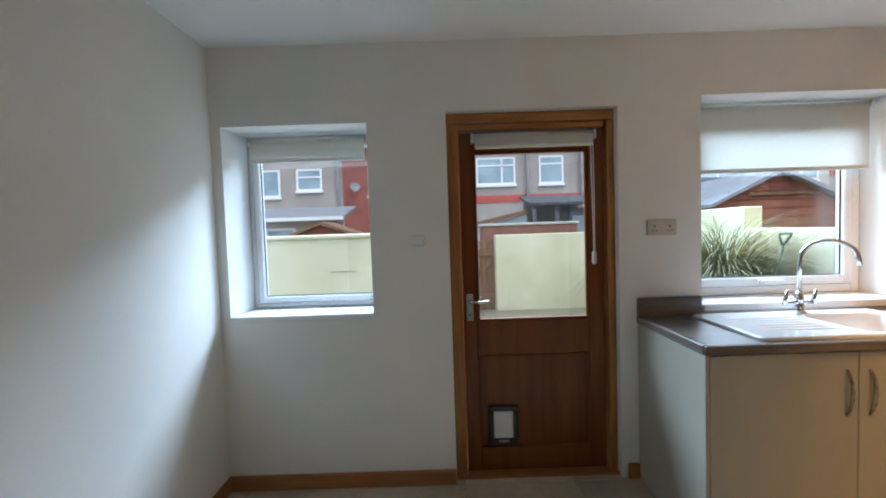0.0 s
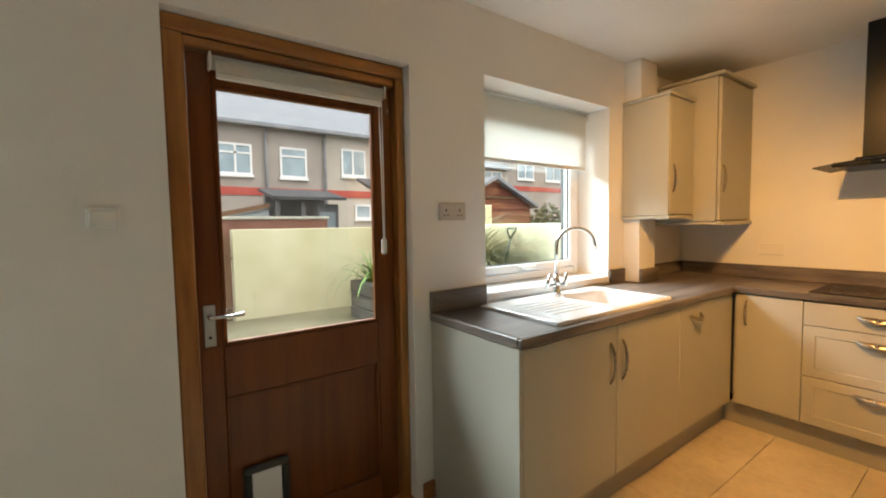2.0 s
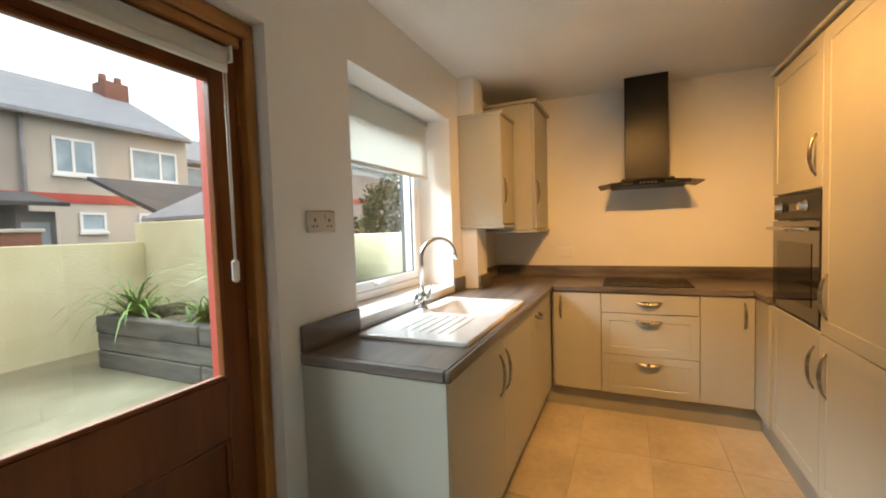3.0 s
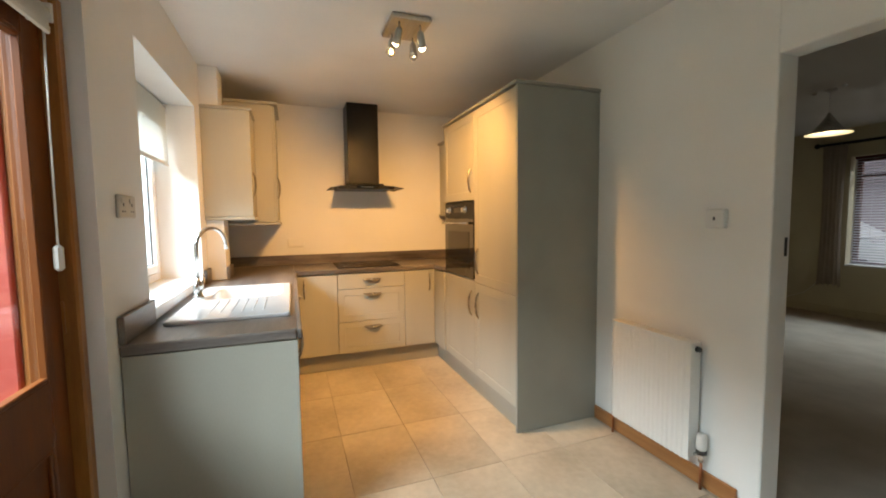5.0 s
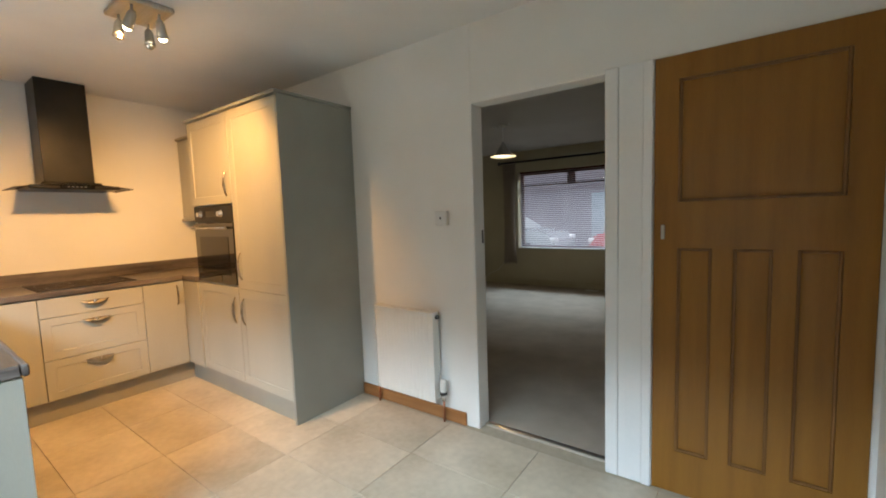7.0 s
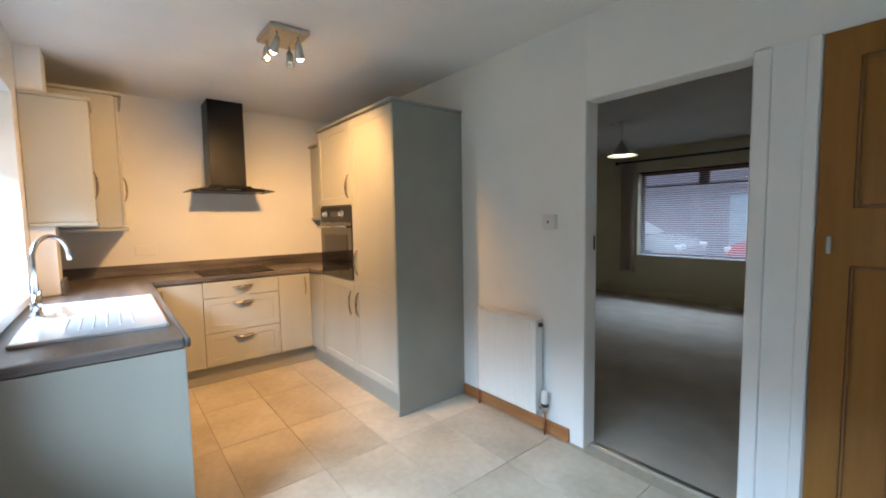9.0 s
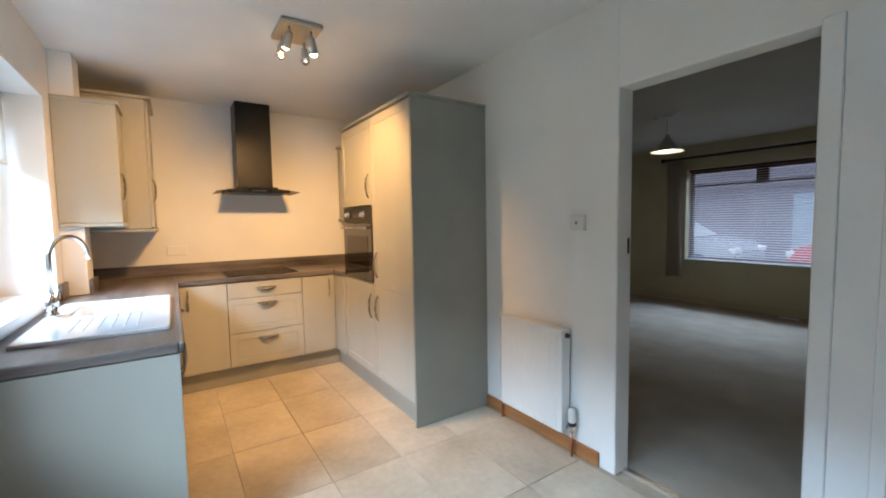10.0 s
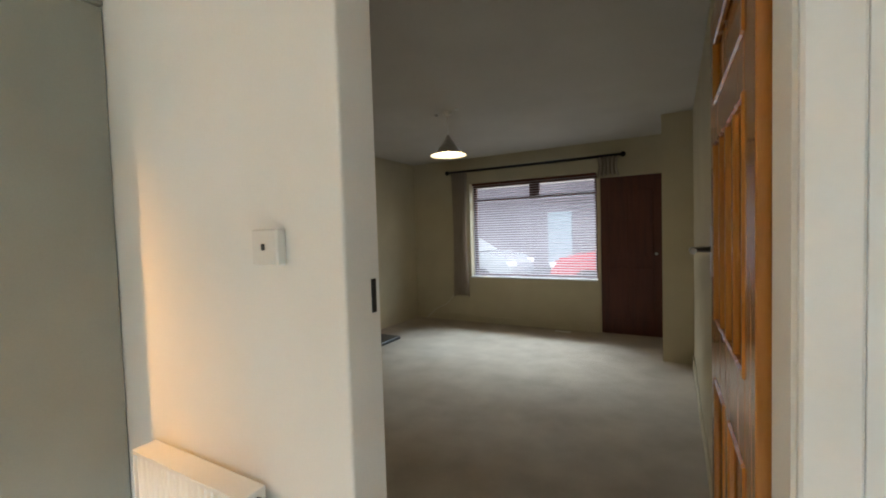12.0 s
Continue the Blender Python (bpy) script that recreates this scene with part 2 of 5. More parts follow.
CARWHITE = material("silver_car_paint", (0.40, 0.43, 0.46), (0.45, 0.48, 0.50), 3, 0.2, 0.0, coat=0.6)
CARRED = material("red_car_paint", (0.52, 0.03, 0.05), (0.58, 0.05, 0.07), 3, 0.2, 0.0, coat=0.6)
TYRE = material("tyre_rubber", (0.012, 0.012, 0.012), (0.025, 0.025, 0.025), 10, 0.85, 0.3, 60)
LAMPRED = material("tail_lamp", (0.5, 0.08, 0.03), (0.6, 0.12, 0.05), 10, 0.2, 0.0)
STEMG = material("spade_handle_green", (0.05, 0.09, 0.075), (0.08, 0.13, 0.11), 8, 0.5, 0.1, 60)


# ---- mesh helpers ----
def box(bm, x0, y0, z0, x1, y1, z1, bev=0.0, seg=1):
    x0, x1, y0, y1, z0, z1 = min(x0, x1), max(x0, x1), min(y0, y1), max(y0, y1), min(z0, z1), max(z0, z1)
    r = bmesh.ops.create_cube(bm, size=1.0, matrix=Matrix.Translation(((x0 + x1) / 2, (y0 + y1) / 2, (z0 + z1) / 2)) @ Matrix.Diagonal((x1 - x0, y1 - y0, z1 - z0, 1)))
    if bev:
        edges = {e for v in r["verts"] for e in v.link_edges}
        bmesh.ops.bevel(bm, geom=list(edges), offset=bev, segments=seg, affect="EDGES", profile=0.5)
    return bm


def boxes(*rows, bev=0.0):
    bm = bmesh.new()
    for r in rows:
        box(bm, *r, bev=bev)
    return bm


def tube(bm, pts, r, n=10, caps=True):
    """A round tube through pts; r: one radius or one for each point."""
    pts = [Vector(p) for p in pts]
    rs = r if isinstance(r, (list, tuple)) else [r] * len(pts)
    rings, prev = [], None
    for i, p in enumerate(pts):
        d = (pts[min(i + 1, len(pts) - 1)] - pts[max(i - 1, 0)]).normalized()
        if prev is None:
            up = Vector((0, 0, 1)) if abs(d.z) < 0.9 else Vector((1, 0, 0))
            u = d.cross(up).normalized()
        else:
            u = (prev - d * prev.dot(d)).normalized()
        prev = u
        w = d.cross(u)
        rings.append([bm.verts.new(p + rs[i] * (math.cos(2 * math.pi * k / n) * u + math.sin(2 * math.pi * k / n) * w)) for k in range(n)])
    for a, b in zip(rings, rings[1:]):
        for k in range(n):
            f = bm.faces.new((a[k], a[(k + 1) % n], b[(k + 1) % n], b[k]))
            f.smooth = True
    if caps:
        bm.faces.new(rings[0][::-1])
        bm.faces.new(rings[-1])
    return bm


def tubes(*rows, n=10):
    bm = bmesh.new()
    for pts, r in rows:
        tube(bm, pts, r, n)
    return bm


def lathe(bm, at, profile, n=24, axis="z"):
    """Profile rows of (radius, height) turned round an upright axis at a place."""
    rings = []
    for r, h in profile:
        rings.append([bm.verts.new(Vector(at) + Vector((r * math.cos(2 * math.pi * k / n), r * math.sin(2 * math.pi * k / n), h))) for k in range(n)])
    for a, b in zip(rings, rings[1:]):
        for k in range(n):
            f = bm.faces.new((a[k], a[(k + 1) % n], b[(k + 1) % n], b[k]))
            f.smooth = True
    return bm


def prism(bm, outline, lo, hi, axis="x", bev=0.0):
    """An outline in the plane across an axis, drawn out from lo to hi along it."""
    def at(a, b, c):
        return {"x": (c, a, b), "y": (a, c, b), "z": (a, b, c)}[axis]
    va = [bm.verts.new(at(a, b, lo)) for a, b in outline]
    vb = [bm.verts.new(at(a, b, hi)) for a, b in outline]
    faces = [bm.faces.new(va), bm.faces.new(vb[::-1])]
    for i in range(len(va)):
        faces.append(bm.faces.new((va[i - 1], va[i], vb[i], vb[i - 1])))
    bmesh.ops.recalc_face_normals(bm, faces=faces)
    if bev:
        bmesh.ops.bevel(bm, geom=list({e for f in faces for e in f.edges}), offset=bev, segments=2, affect="EDGES")
    return bm


def link(name, bm, mat):
    me = bpy.data.meshes.new(name)
    bm.normal_update()
    bm.to_mesh(me)
    bm.free()
    for m in mat if isinstance(mat, (list, tuple)) else [mat]:
        me.materials.append(m)
    return new(name, me)


def part(name, bm, mat, parent, label=""):
    ob = link(name, bm, mat)
    ob.parent = parent
    ob.matrix_parent_inverse = Matrix.Translation(-parent.location)
    return tagged(ob, label)


def thing(name, at, label, category, group="", kind=""):
    ob = new(name)
    ob.empty_display_size = 0.1
    ob.location = at
    return tagged(ob, label, category, group, kind)


def setting(name, bm, mat, label, category):
    return tagged(link(name, bm, mat), label, category, kind="structure")


def wall_x(y0, y1, x0, x1, z1, holes, z0=0.0):
    """A wall along x with openings (xa, xb, za, zb)."""
    bm = bmesh.new()
    x = x0
    for xa, xb, za, zb in sorted(holes):
        if xa > x:
            box(bm, x, y0, z0, xa, y1, z1)
        if za > z0:
            box(bm, xa, y0, z0, xb, y1, za)
        if zb < z1:
            box(bm, xa, y0, zb, xb, y1, z1)
        x = xb
    if x1 > x:
        box(bm, x, y0, z0, x1, y1, z1)
    return bm


# ---- the rooms ----
N, S, W, E, TOP = 2.488, 0.042, -1.11, 3.70, 2.43
NB, SB, FAR = 2.86, -0.074, -4.80
W1 = (-1.056, -0.27, 0.95, 2.01)
W2 = (1.537, 2.655, 0.935, 2.10)
DOOR = (0.16, 1.088, 0.0, 2.058)
OPEN = (-0.14, 0.611, 0.0, 1.984)
CUP = (-1.09, -0.355, 0.0, 2.0)
LWIN = (0.837, 2.626, 0.671, 2.062)
LDOOR = (0.10, 0.80, 0.0, 1.98)

north = wall_x(N, 2.70, W - 0.2, E + 0.2, TOP, [W1, W2, DOOR])
DOOR_OUT = (0.02, 1.33, 0.0, 2.10)
for piece in ((W - 0.2, W1[0], 0, TOP), (W1[0], W1[1], 0, W1[2]), (W1[0], W1[1], W1[3], TOP), (W1[1], DOOR_OUT[0], 0, TOP), (DOOR_OUT[0], DOOR_OUT[1], DOOR_OUT[3], TOP), (DOOR_OUT[1], W2[0], 0, TOP), (W2[0], W2[1], 0, W2[2]), (W2[0], W2[1], W2[3], TOP), (W2[1], E + 0.2, 0, TOP)):
    box(north, piece[0], 2.70, piece[2], piece[1], NB, piece[3])
setting("wall_north", north, WALL, "cream painted plaster wall with two windows and a door", "wall")
# unseen outer skin, added near-black so the yard lamp bounces less onto the yard
setting("wall_outside_render", wall_x(NB + 0.001, NB + 0.03, W - 0.2, E + 0.2, 5.0, [W1, W2, DOOR_OUT], -0.129), DARKROOF, "unseen outside face of the house, added near-black to cut lamp bounce", "wall")
south = wall_x(SB, S, W - 0.2, E + 0.2, TOP, [OPEN, CUP])
arris = [e for e in south.edges if all(abs(v.co.y - S) < 1e-4 for v in e.verts) and (all(abs(v.co.x - OPEN[1]) < 1e-4 for v in e.verts) and e.calc_length() > 2.2 or all(abs(v.co.z - OPEN[3]) < 1e-4 for v in e.verts))]
bmesh.ops.bevel(south, geom=arris, offset=0.008, segments=3, affect="EDGES", profile=0.5)
setting("wall_south", south, WALL, "cream painted plaster wall with an open doorway", "wall")
setting("wall_west", boxes((W - 0.2, S, 0, W, N, TOP)), WALL, "plain cream painted plaster wall", "wall")
setting("wall_east", boxes((E, S, 0, E + 0.2, N, TOP)), WALL, "cream painted plaster wall behind the hob", "wall")
setting("wall_cupboard_back", boxes((W - 0.2, SB - 0.05, 0, -0.35, SB, TOP)), WALL, "plain wall behind the cupboard door", "wall")
setting("ceiling", boxes((W - 0.2, SB, TOP, E + 0.2, NB, TOP + 0.15)), CEIL, "smooth off-white kitchen ceiling", "ceiling")
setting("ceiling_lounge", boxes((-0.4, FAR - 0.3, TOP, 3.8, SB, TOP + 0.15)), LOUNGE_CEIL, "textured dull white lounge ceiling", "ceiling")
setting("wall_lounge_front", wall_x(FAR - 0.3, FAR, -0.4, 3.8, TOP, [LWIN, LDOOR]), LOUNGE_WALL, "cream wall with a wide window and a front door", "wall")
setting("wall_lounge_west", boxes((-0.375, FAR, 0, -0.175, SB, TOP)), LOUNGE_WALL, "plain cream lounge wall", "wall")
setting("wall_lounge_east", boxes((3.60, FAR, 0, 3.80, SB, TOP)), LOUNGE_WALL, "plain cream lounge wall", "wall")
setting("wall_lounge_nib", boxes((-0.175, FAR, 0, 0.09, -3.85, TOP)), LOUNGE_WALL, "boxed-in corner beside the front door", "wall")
setting("floor_lounge", boxes((-0.4, FAR - 0.3, -0.1, 3.8, -0.03, 0.006)), CARPET, "plain beige fitted carpet", "carpet")
floor = setting("floor", boxes((W - 0.2, -0.03, -0.1, E + 0.2, NB, -0.008)), GROUT, "beige stone-effect kitchen floor tiles", "floor")
setting("pipe_boxing", boxes((2.835, 2.37, 0.912, 3.05, N, TOP), bev=0.004), WALL, "white painted boxed-in pipe in the corner", "boxing")

# white frame between the doorway and the cupboard door
frame_trim = thing("trim", (-0.24, S, 0), "white glossy painted door architrave with a stepped edge", "architrave", kind="structure")
part("architrave", boxes((-0.145, S + 0.001, 0, -0.205, S + 0.018, 2.0), bev=0.004), GLOSSW, frame_trim)
part("lining", boxes((-0.206, S + 0.001, 0, -0.31, S + 0.013, 2.0), bev=0.001), GLOSSW, frame_trim)
part("jamb", boxes((-0.31, S + 0.001, 0, -0.352, S + 0.022, 2.0), bev=0.004), GLOSSW, frame_trim)

# skirtings
def skirting(x0, y0, x1, y1, h=0.085):
    tagged(link("baseboard", boxes((x0, y0, 0, x1, y1, h), bev=0.004), SKIRT), "varnished brown wooden skirting board on the wall", "skirting", kind="structure")


skirting(W + 0.002, N - 0.018, DOOR[0] - 0.002, N - 0.002)
skirting(DOOR[1] + 0.03, N - 0.018, 1.185, N - 0.002)
skirting(W + 0.002, S + 0.03, W + 0.018, N - 0.02)
skirting(0.70, S + 0.002, 1.63, S + 0.018)
tagged(link("baseboard", boxes((LDOOR[1] + 0.05, FAR + 0.002, 0.006, 3.59, FAR + 0.018, 0.10), (-0.172, -3.83, 0.006, -0.158, -1.0, 0.10), bev=0.003), LOUNGE_WALL), "cream painted lounge skirting board", "skirting", kind="structure")
tagged(link("threshold_strip", boxes((OPEN[0] + 0.01, -0.062, 0.004, OPEN[1] - 0.01, -0.028, 0.012), bev=0.003), CHROME), "worn metal carpet strip in the doorway", "threshold", kind="structure")


def upvc_window(name, x0, x1, z0, z1, y, label, rail=0.055, opener=True):
    w = thing(name, ((x0 + x1) / 2, y, z0), label, "window", kind="structure")
    part("window_frame", boxes((x0, y, z0, x0 + rail, y + 0.07, z1), (x1 - rail, y, z0, x1, y + 0.07, z1), (x0 + rail, y, z0, x1 - rail, y + 0.07, z0 + rail), (x0 + rail, y, z1 - rail, x1 - rail, y + 0.07, z1), bev=0.006), UPVC, w)
    a, b, c, d = x0 + rail + 0.004, x1 - rail - 0.004, z0 + rail + 0.004, z1 - rail - 0.004
    s = 0.036 if rail < 0.04 else 0.05
    sash = part("sash", boxes((a, y - 0.012, c, a + s, y + 0.05, d), (b - s, y - 0.012, c, b, y + 0.05, d), (a + s, y - 0.012, c, b - s, y + 0.05, c + s), (a + s, y - 0.012, d - s, b - s, y + 0.05, d), bev=0.007), UPVC, w)
    p = part("pane", boxes((a + s - 0.006, y + 0.02, c + s - 0.006, b - s + 0.006, y + 0.034, d - s + 0.006)), GLASS, w)
    p.visible_shadow = False
    part("gasket", boxes((a + s, y + 0.012, c + s, a + s + 0.006, y + 0.018, d - s), (b - s - 0.006, y + 0.012, c + s, b - s, y + 0.018, d - s), (a + s, y + 0.012, c + s, b - s, y + 0.018, c + s + 0.006)), DARKPL, w)
    return w, sash


WY = 2.73
w1, _ = upvc_window("window_1", -1.03, -0.20, W1[2] + 0.03, W1[3] - 0.003, WY, "white plastic-framed window in a deep plaster reveal", 0.028)
part("window_sill", boxes((W1[0] + 0.003, N - 0.012, W1[2] - 0.004, W1[1] - 0.003, WY + 0.06, W1[2] + 0.028), bev=0.006), GLOSSW, w1)
part("splayed_reveal", prism(bmesh.new(), [(W1[0] - 0.02, N + 0.003), (W1[0], N + 0.003), (-1.033, WY), (-1.033, NB - 0.01), (W1[0] - 0.02, NB - 0.01)], W1[2] + 0.029, W1[3] - 0.001, "z"), GLOSSW, w1)
w2, sash2 = upvc_window("window_2", W2[0] + 0.003, W2[1] - 0.003, W2[2] + 0.03, W2[3] - 0.003, WY, "white plastic-framed window above the sink", 0.05)
part("window_sill", boxes((W2[0] + 0.003, N - 0.012, W2[2] - 0.015, W2[1] - 0.003, WY + 0.06, W2[2] + 0.028), bev=0.006), GLOSSW, w2)
part("window_handle", boxes((2.02, WY - 0.03, 1.035, 2.06, WY - 0.012, 1.06), (2.03, WY - 0.045, 1.04, 2.16, WY - 0.03, 1.056), bev=0.004), PLASTICW, sash2)


def roller_blind(x0, x1, ztop, zbot, y, label, r=0.022):
    b = thing("roller_blind", ((x0 + x1) / 2, y, ztop), label, "blind")
    bm = bmesh.new()
    tube(bm, [(x0, y, ztop - r), (x1, y, ztop - r)], r, 14)
    part("roller", bm, BLIND, b)
    part("cloth", boxes((x0 + 0.012, y - r, zbot, x1 - 0.012, y - r + 0.003, ztop - r)), BLIND, b)
    part("bottom_bar", boxes((x0 + 0.012, y - r - 0.004, zbot - 0.02, x1 - 0.012, y - r + 0.008, zbot + 0.004), bev=0.004), PLASTICW, b)
    part("bracket", boxes((x0 - 0.008, y - 0.03, ztop - 0.05, x0, y + 0.03, ztop + 0.002), bev=0.002), PLASTICW, b)
    part("bracket", boxes((x1, y - 0.03, ztop - 0.05, x1 + 0.008, y + 0.03, ztop + 0.002), bev=0.002), PLASTICW, b)
    return b


roller_blind(-0.985, W1[1] - 0.03, 1.985, 1.86, 2.67, "cream roller blind nearly fully rolled up in the window")
roller_blind(W2[0] + 0.02, W2[1] - 0.03, 2.085, 1.712, 2.665, "cream roller blind half drawn down over the sink window")
# ---- the back door ----
bd = thing("door_1", (0.63, 2.60, 0), "dark varnished half-glazed wooden back door, closed", "door", kind="structure")
FY = 2.535
part("door_frame", boxes((DOOR[0] + 0.002, FY, 0, 0.225, 2.68, 2.0), (1.045, FY, 0, DOOR[1] - 0.002, 2.68, 2.0), bev=0.006), FRAMEWOOD, bd, "lighter orange-brown frame")
part("door_head", boxes((DOOR[0] + 0.002, FY, 2.001, DOOR[1] - 0.002, 2.68, 2.056), (DOOR[0] + 0.05, FY + 0.012, 1.962, DOOR[1] - 0.05, 2.68, 2.0), bev=0.006), FRAMEWOOD_H, bd, "lighter orange-brown frame head")
DY = 2.575
GX0, GX1, GZ0, GZ1 = 0.308, 0.947, 0.89, 1.848
leaf = part("door_leaf", boxes((0.23, DY, 0.012, GX0, DY + 0.045, 1.957), (GX1, DY, 0.012, 1.04, DY + 0.045, 1.957), (GX0, DY, GZ1, GX1, DY + 0.045, 1.957), (GX0, DY, 0.69, GX1, DY + 0.045, GZ0), (GX0, DY, 0.012, GX1, DY + 0.045, 0.15), bev=0.004), DARKWOOD, bd)
part("lower_panel", boxes((GX0 - 0.004, DY + 0.016, 0.146, GX1 + 0.004, DY + 0.032, 0.694)), DARKWOOD, bd)
part("bead", boxes((GX0, DY - 0.004, GZ0, GX0 + 0.014, DY + 0.018, GZ1), (GX1 - 0.014, DY - 0.004, GZ0, GX1, DY + 0.018, GZ1), (GX0 + 0.014, DY - 0.004, GZ0, GX1 - 0.014, DY + 0.018, GZ0 + 0.014), (GX0 + 0.014, DY - 0.004, GZ1 - 0.014, GX1 - 0.014, DY + 0.018, GZ1), bev=0.003), DARKWOOD, leaf)
part("panel_moulding", boxes((GX0, DY + 0.004, 0.15, GX0 + 0.012, DY + 0.017, 0.69), (GX1 - 0.012, DY + 0.004, 0.15, GX1, DY + 0.017, 0.69), (GX0, DY + 0.004, 0.678, GX1, DY + 0.017, 0.69), bev=0.003), DARKWOOD, leaf)
gp = part("pane", boxes((GX0 + 0.008, DY + 0.02, GZ0 + 0.008, GX1 - 0.008, DY + 0.028, GZ1 - 0.008)), GLASS, bd)
gp.visible_shadow = False
hd = part("handle_plate", boxes((0.245, DY - 0.007, 0.895, 0.285, DY, 1.05), bev=0.003), STEEL, leaf, "worn brass-coloured backplate")
part("door_handle", tubes(([(0.265, DY - 0.007, 1.01), (0.265, DY - 0.045, 1.01), (0.275, DY - 0.05, 1.01), (0.33, DY - 0.05, 1.008), (0.375, DY - 0.045, 1.012)], [0.009, 0.008, 0.008, 0.007, 0.009])), CHROME, bd, "chrome lever handle")
part("keyhole", tubes(([(0.265, DY - 0.009, 0.93), (0.265, DY - 0.006, 0.93)], 0.006)), DARKPL, bd)
for hz in (0.25, 1.0, 1.72):
    part("hinge", boxes((1.036, DY - 0.006, hz, 1.05, DY + 0.004, hz + 0.10), bev=0.003), FRAMEWOOD, bd)
part("threshold_board", boxes((DOOR[0] + 0.002, FY - 0.02, 0.0, DOOR[1] - 0.002, 2.68, 0.011)), SKIRT, bd)
part("outer_frame", boxes((1.03, 2.682, 0, 1.086, 2.765, 2.05), (0.162, 2.682, 0, 0.235, 2.765, 2.05), bev=0.004), REDPAINT, bd, "red painted outside frame")
# cat flap
cf = part("cat_flap", boxes((0.355, DY - 0.012, 0.165, 0.525, DY + 0.016, 0.20), (0.355, DY - 0.012, 0.365, 0.525, DY + 0.016, 0.393), (0.355, DY - 0.012, 0.20, 0.382, DY + 0.016, 0.365), (0.498, DY - 0.012, 0.20, 0.525, DY + 0.016, 0.365), bev=0.006), DARKPL, bd, "dark brown plastic cat flap")
part("flap", boxes((0.384, DY - 0.002, 0.203, 0.496, DY + 0.004, 0.363), bev=0.003), MIRRORFLAP, cf, "pale clear flap")
part("flap_catch", boxes((0.41, DY - 0.018, 0.187, 0.47, DY - 0.012, 0.198), bev=0.002), STEEL, cf)

dbl = roller_blind(0.305, 0.975, 1.945, 1.876, DY - 0.03, "cream roller blind rolled up on the back door", 0.026)
bm = bmesh.new()
tube(bm, [(0.970, DY - 0.04, 1.90), (0.974, DY - 0.035, 1.6), (0.976, DY - 0.03, 1.25)], 0.0025, 6)
tube(bm, [(0.952, DY - 0.05, 1.90), (0.962, DY - 0.04, 1.6), (0.968, DY - 0.035, 1.25)], 0.0025, 6)
part("cord", bm, PLASTICW, dbl)
part("cord_weight", boxes((0.958, DY - 0.045, 1.20, 0.982, DY - 0.022, 1.275), bev=0.008), PLASTICW, dbl)


# ---- sockets and switches ----
def plate(name, x0, x1, z0, z1, y, out, label, category, mat, deep=0.012):
    """A wall plate on a wall facing out (-1: towards -y)."""
    t = thing(name, ((x0 + x1) / 2, y, z0), label, category)
    part("plate", boxes((x0, y, z0, x1, y + out * deep, z1), bev=0.004), mat, t)
    return t


so = plate("double_socket", 1.236, 1.398, 1.352, 1.436, N, -1, "aged white double plug socket on the wall", "socket", CREAMPL)
for sx in (1.276, 1.358):
    part("socket_holes", boxes((sx - 0.004, N - 0.0135, 1.395, sx + 0.004, N - 0.0115, 1.407), (sx - 0.014, N - 0.0135, 1.374, sx - 0.006, N - 0.0115, 1.380), (sx + 0.006, N - 0.0135, 1.374, sx + 0.014, N - 0.0115, 1.380)), DARKPL, so)
    part("rocker", boxes((sx - 0.026, N - 0.017, 1.405, sx - 0.012, N - 0.011, 1.424), bev=0.002), CREAMPL, so)
bs = plate("blank_wall_box", -0.052, 0.03, 1.335, 1.398, N, -1, "small painted-over switch box on the wall", "wall box", WALL)
part("cover", boxes((-0.045, N - 0.022, 1.34, 0.023, N - 0.011, 1.392), bev=0.005), WALL, bs)
sw = plate("light_switch", 0.793, 0.885, 1.277, 1.365, S, 1, "white light switch on the wall by the doorway", "switch", PLASTICW, 0.028)
part("rocker", boxes((0.835, S + 0.027, 1.314, 0.845, S + 0.033, 1.33), bev=0.002), DARKPL, sw, "dark rocker")
part("back_box", boxes((0.797, S - 0.001, 1.281, 0.881, S + 0.008, 1.361)), PLASTICW, sw)
xs = thing("spur_plate", (E, 1.84, 1.10), "cream plug socket on the wall above the worktop", "socket")
part("plate", boxes((E, 1.80, 1.08, E - 0.01, 1.95, 1.165), bev=0.004), WALL, xs)


# ---- kitchen units ----
def front(name, x0, x1, z0, z1, at, axis, out, parent, mat=SAGE, shaker=0.0):
    """A cabinet front 20 mm thick; axis 'y': it faces out along y. shaker: the width of its rails round a sunk panel."""
    bm = bmesh.new()
    g = 0.002

    def slab(a, b, c, d, lo, hi, bev):
        if axis == "y":
            box(bm, a, at + out * lo, c, b, at + out * hi, d, bev)
        else:
            box(bm, at + out * lo, a, c, at + out * hi, b, d, bev)
    a, b, c, d = x0 + g, x1 - g, z0 + g, z1 - g
    slab(a, b, c, d, 0.001, 0.020, 0.0 if shaker else 0.0025)
    if shaker:
        face = max(bm.faces, key=lambda f: f.calc_center_median()[1 if axis == "y" else 0] * out)
        bmesh.ops.inset_region(bm, faces=[face], thickness=shaker)
        bmesh.ops.inset_region(bm, faces=[face], thickness=0.003, depth=-0.0035)
        bmesh.ops.bevel(bm, geom=[e for e in bm.edges if e.calc_length() > min(b - a, d - c) - 0.001], offset=0.0015, segments=1, affect="EDGES")
    return part(name, bm, mat, parent)


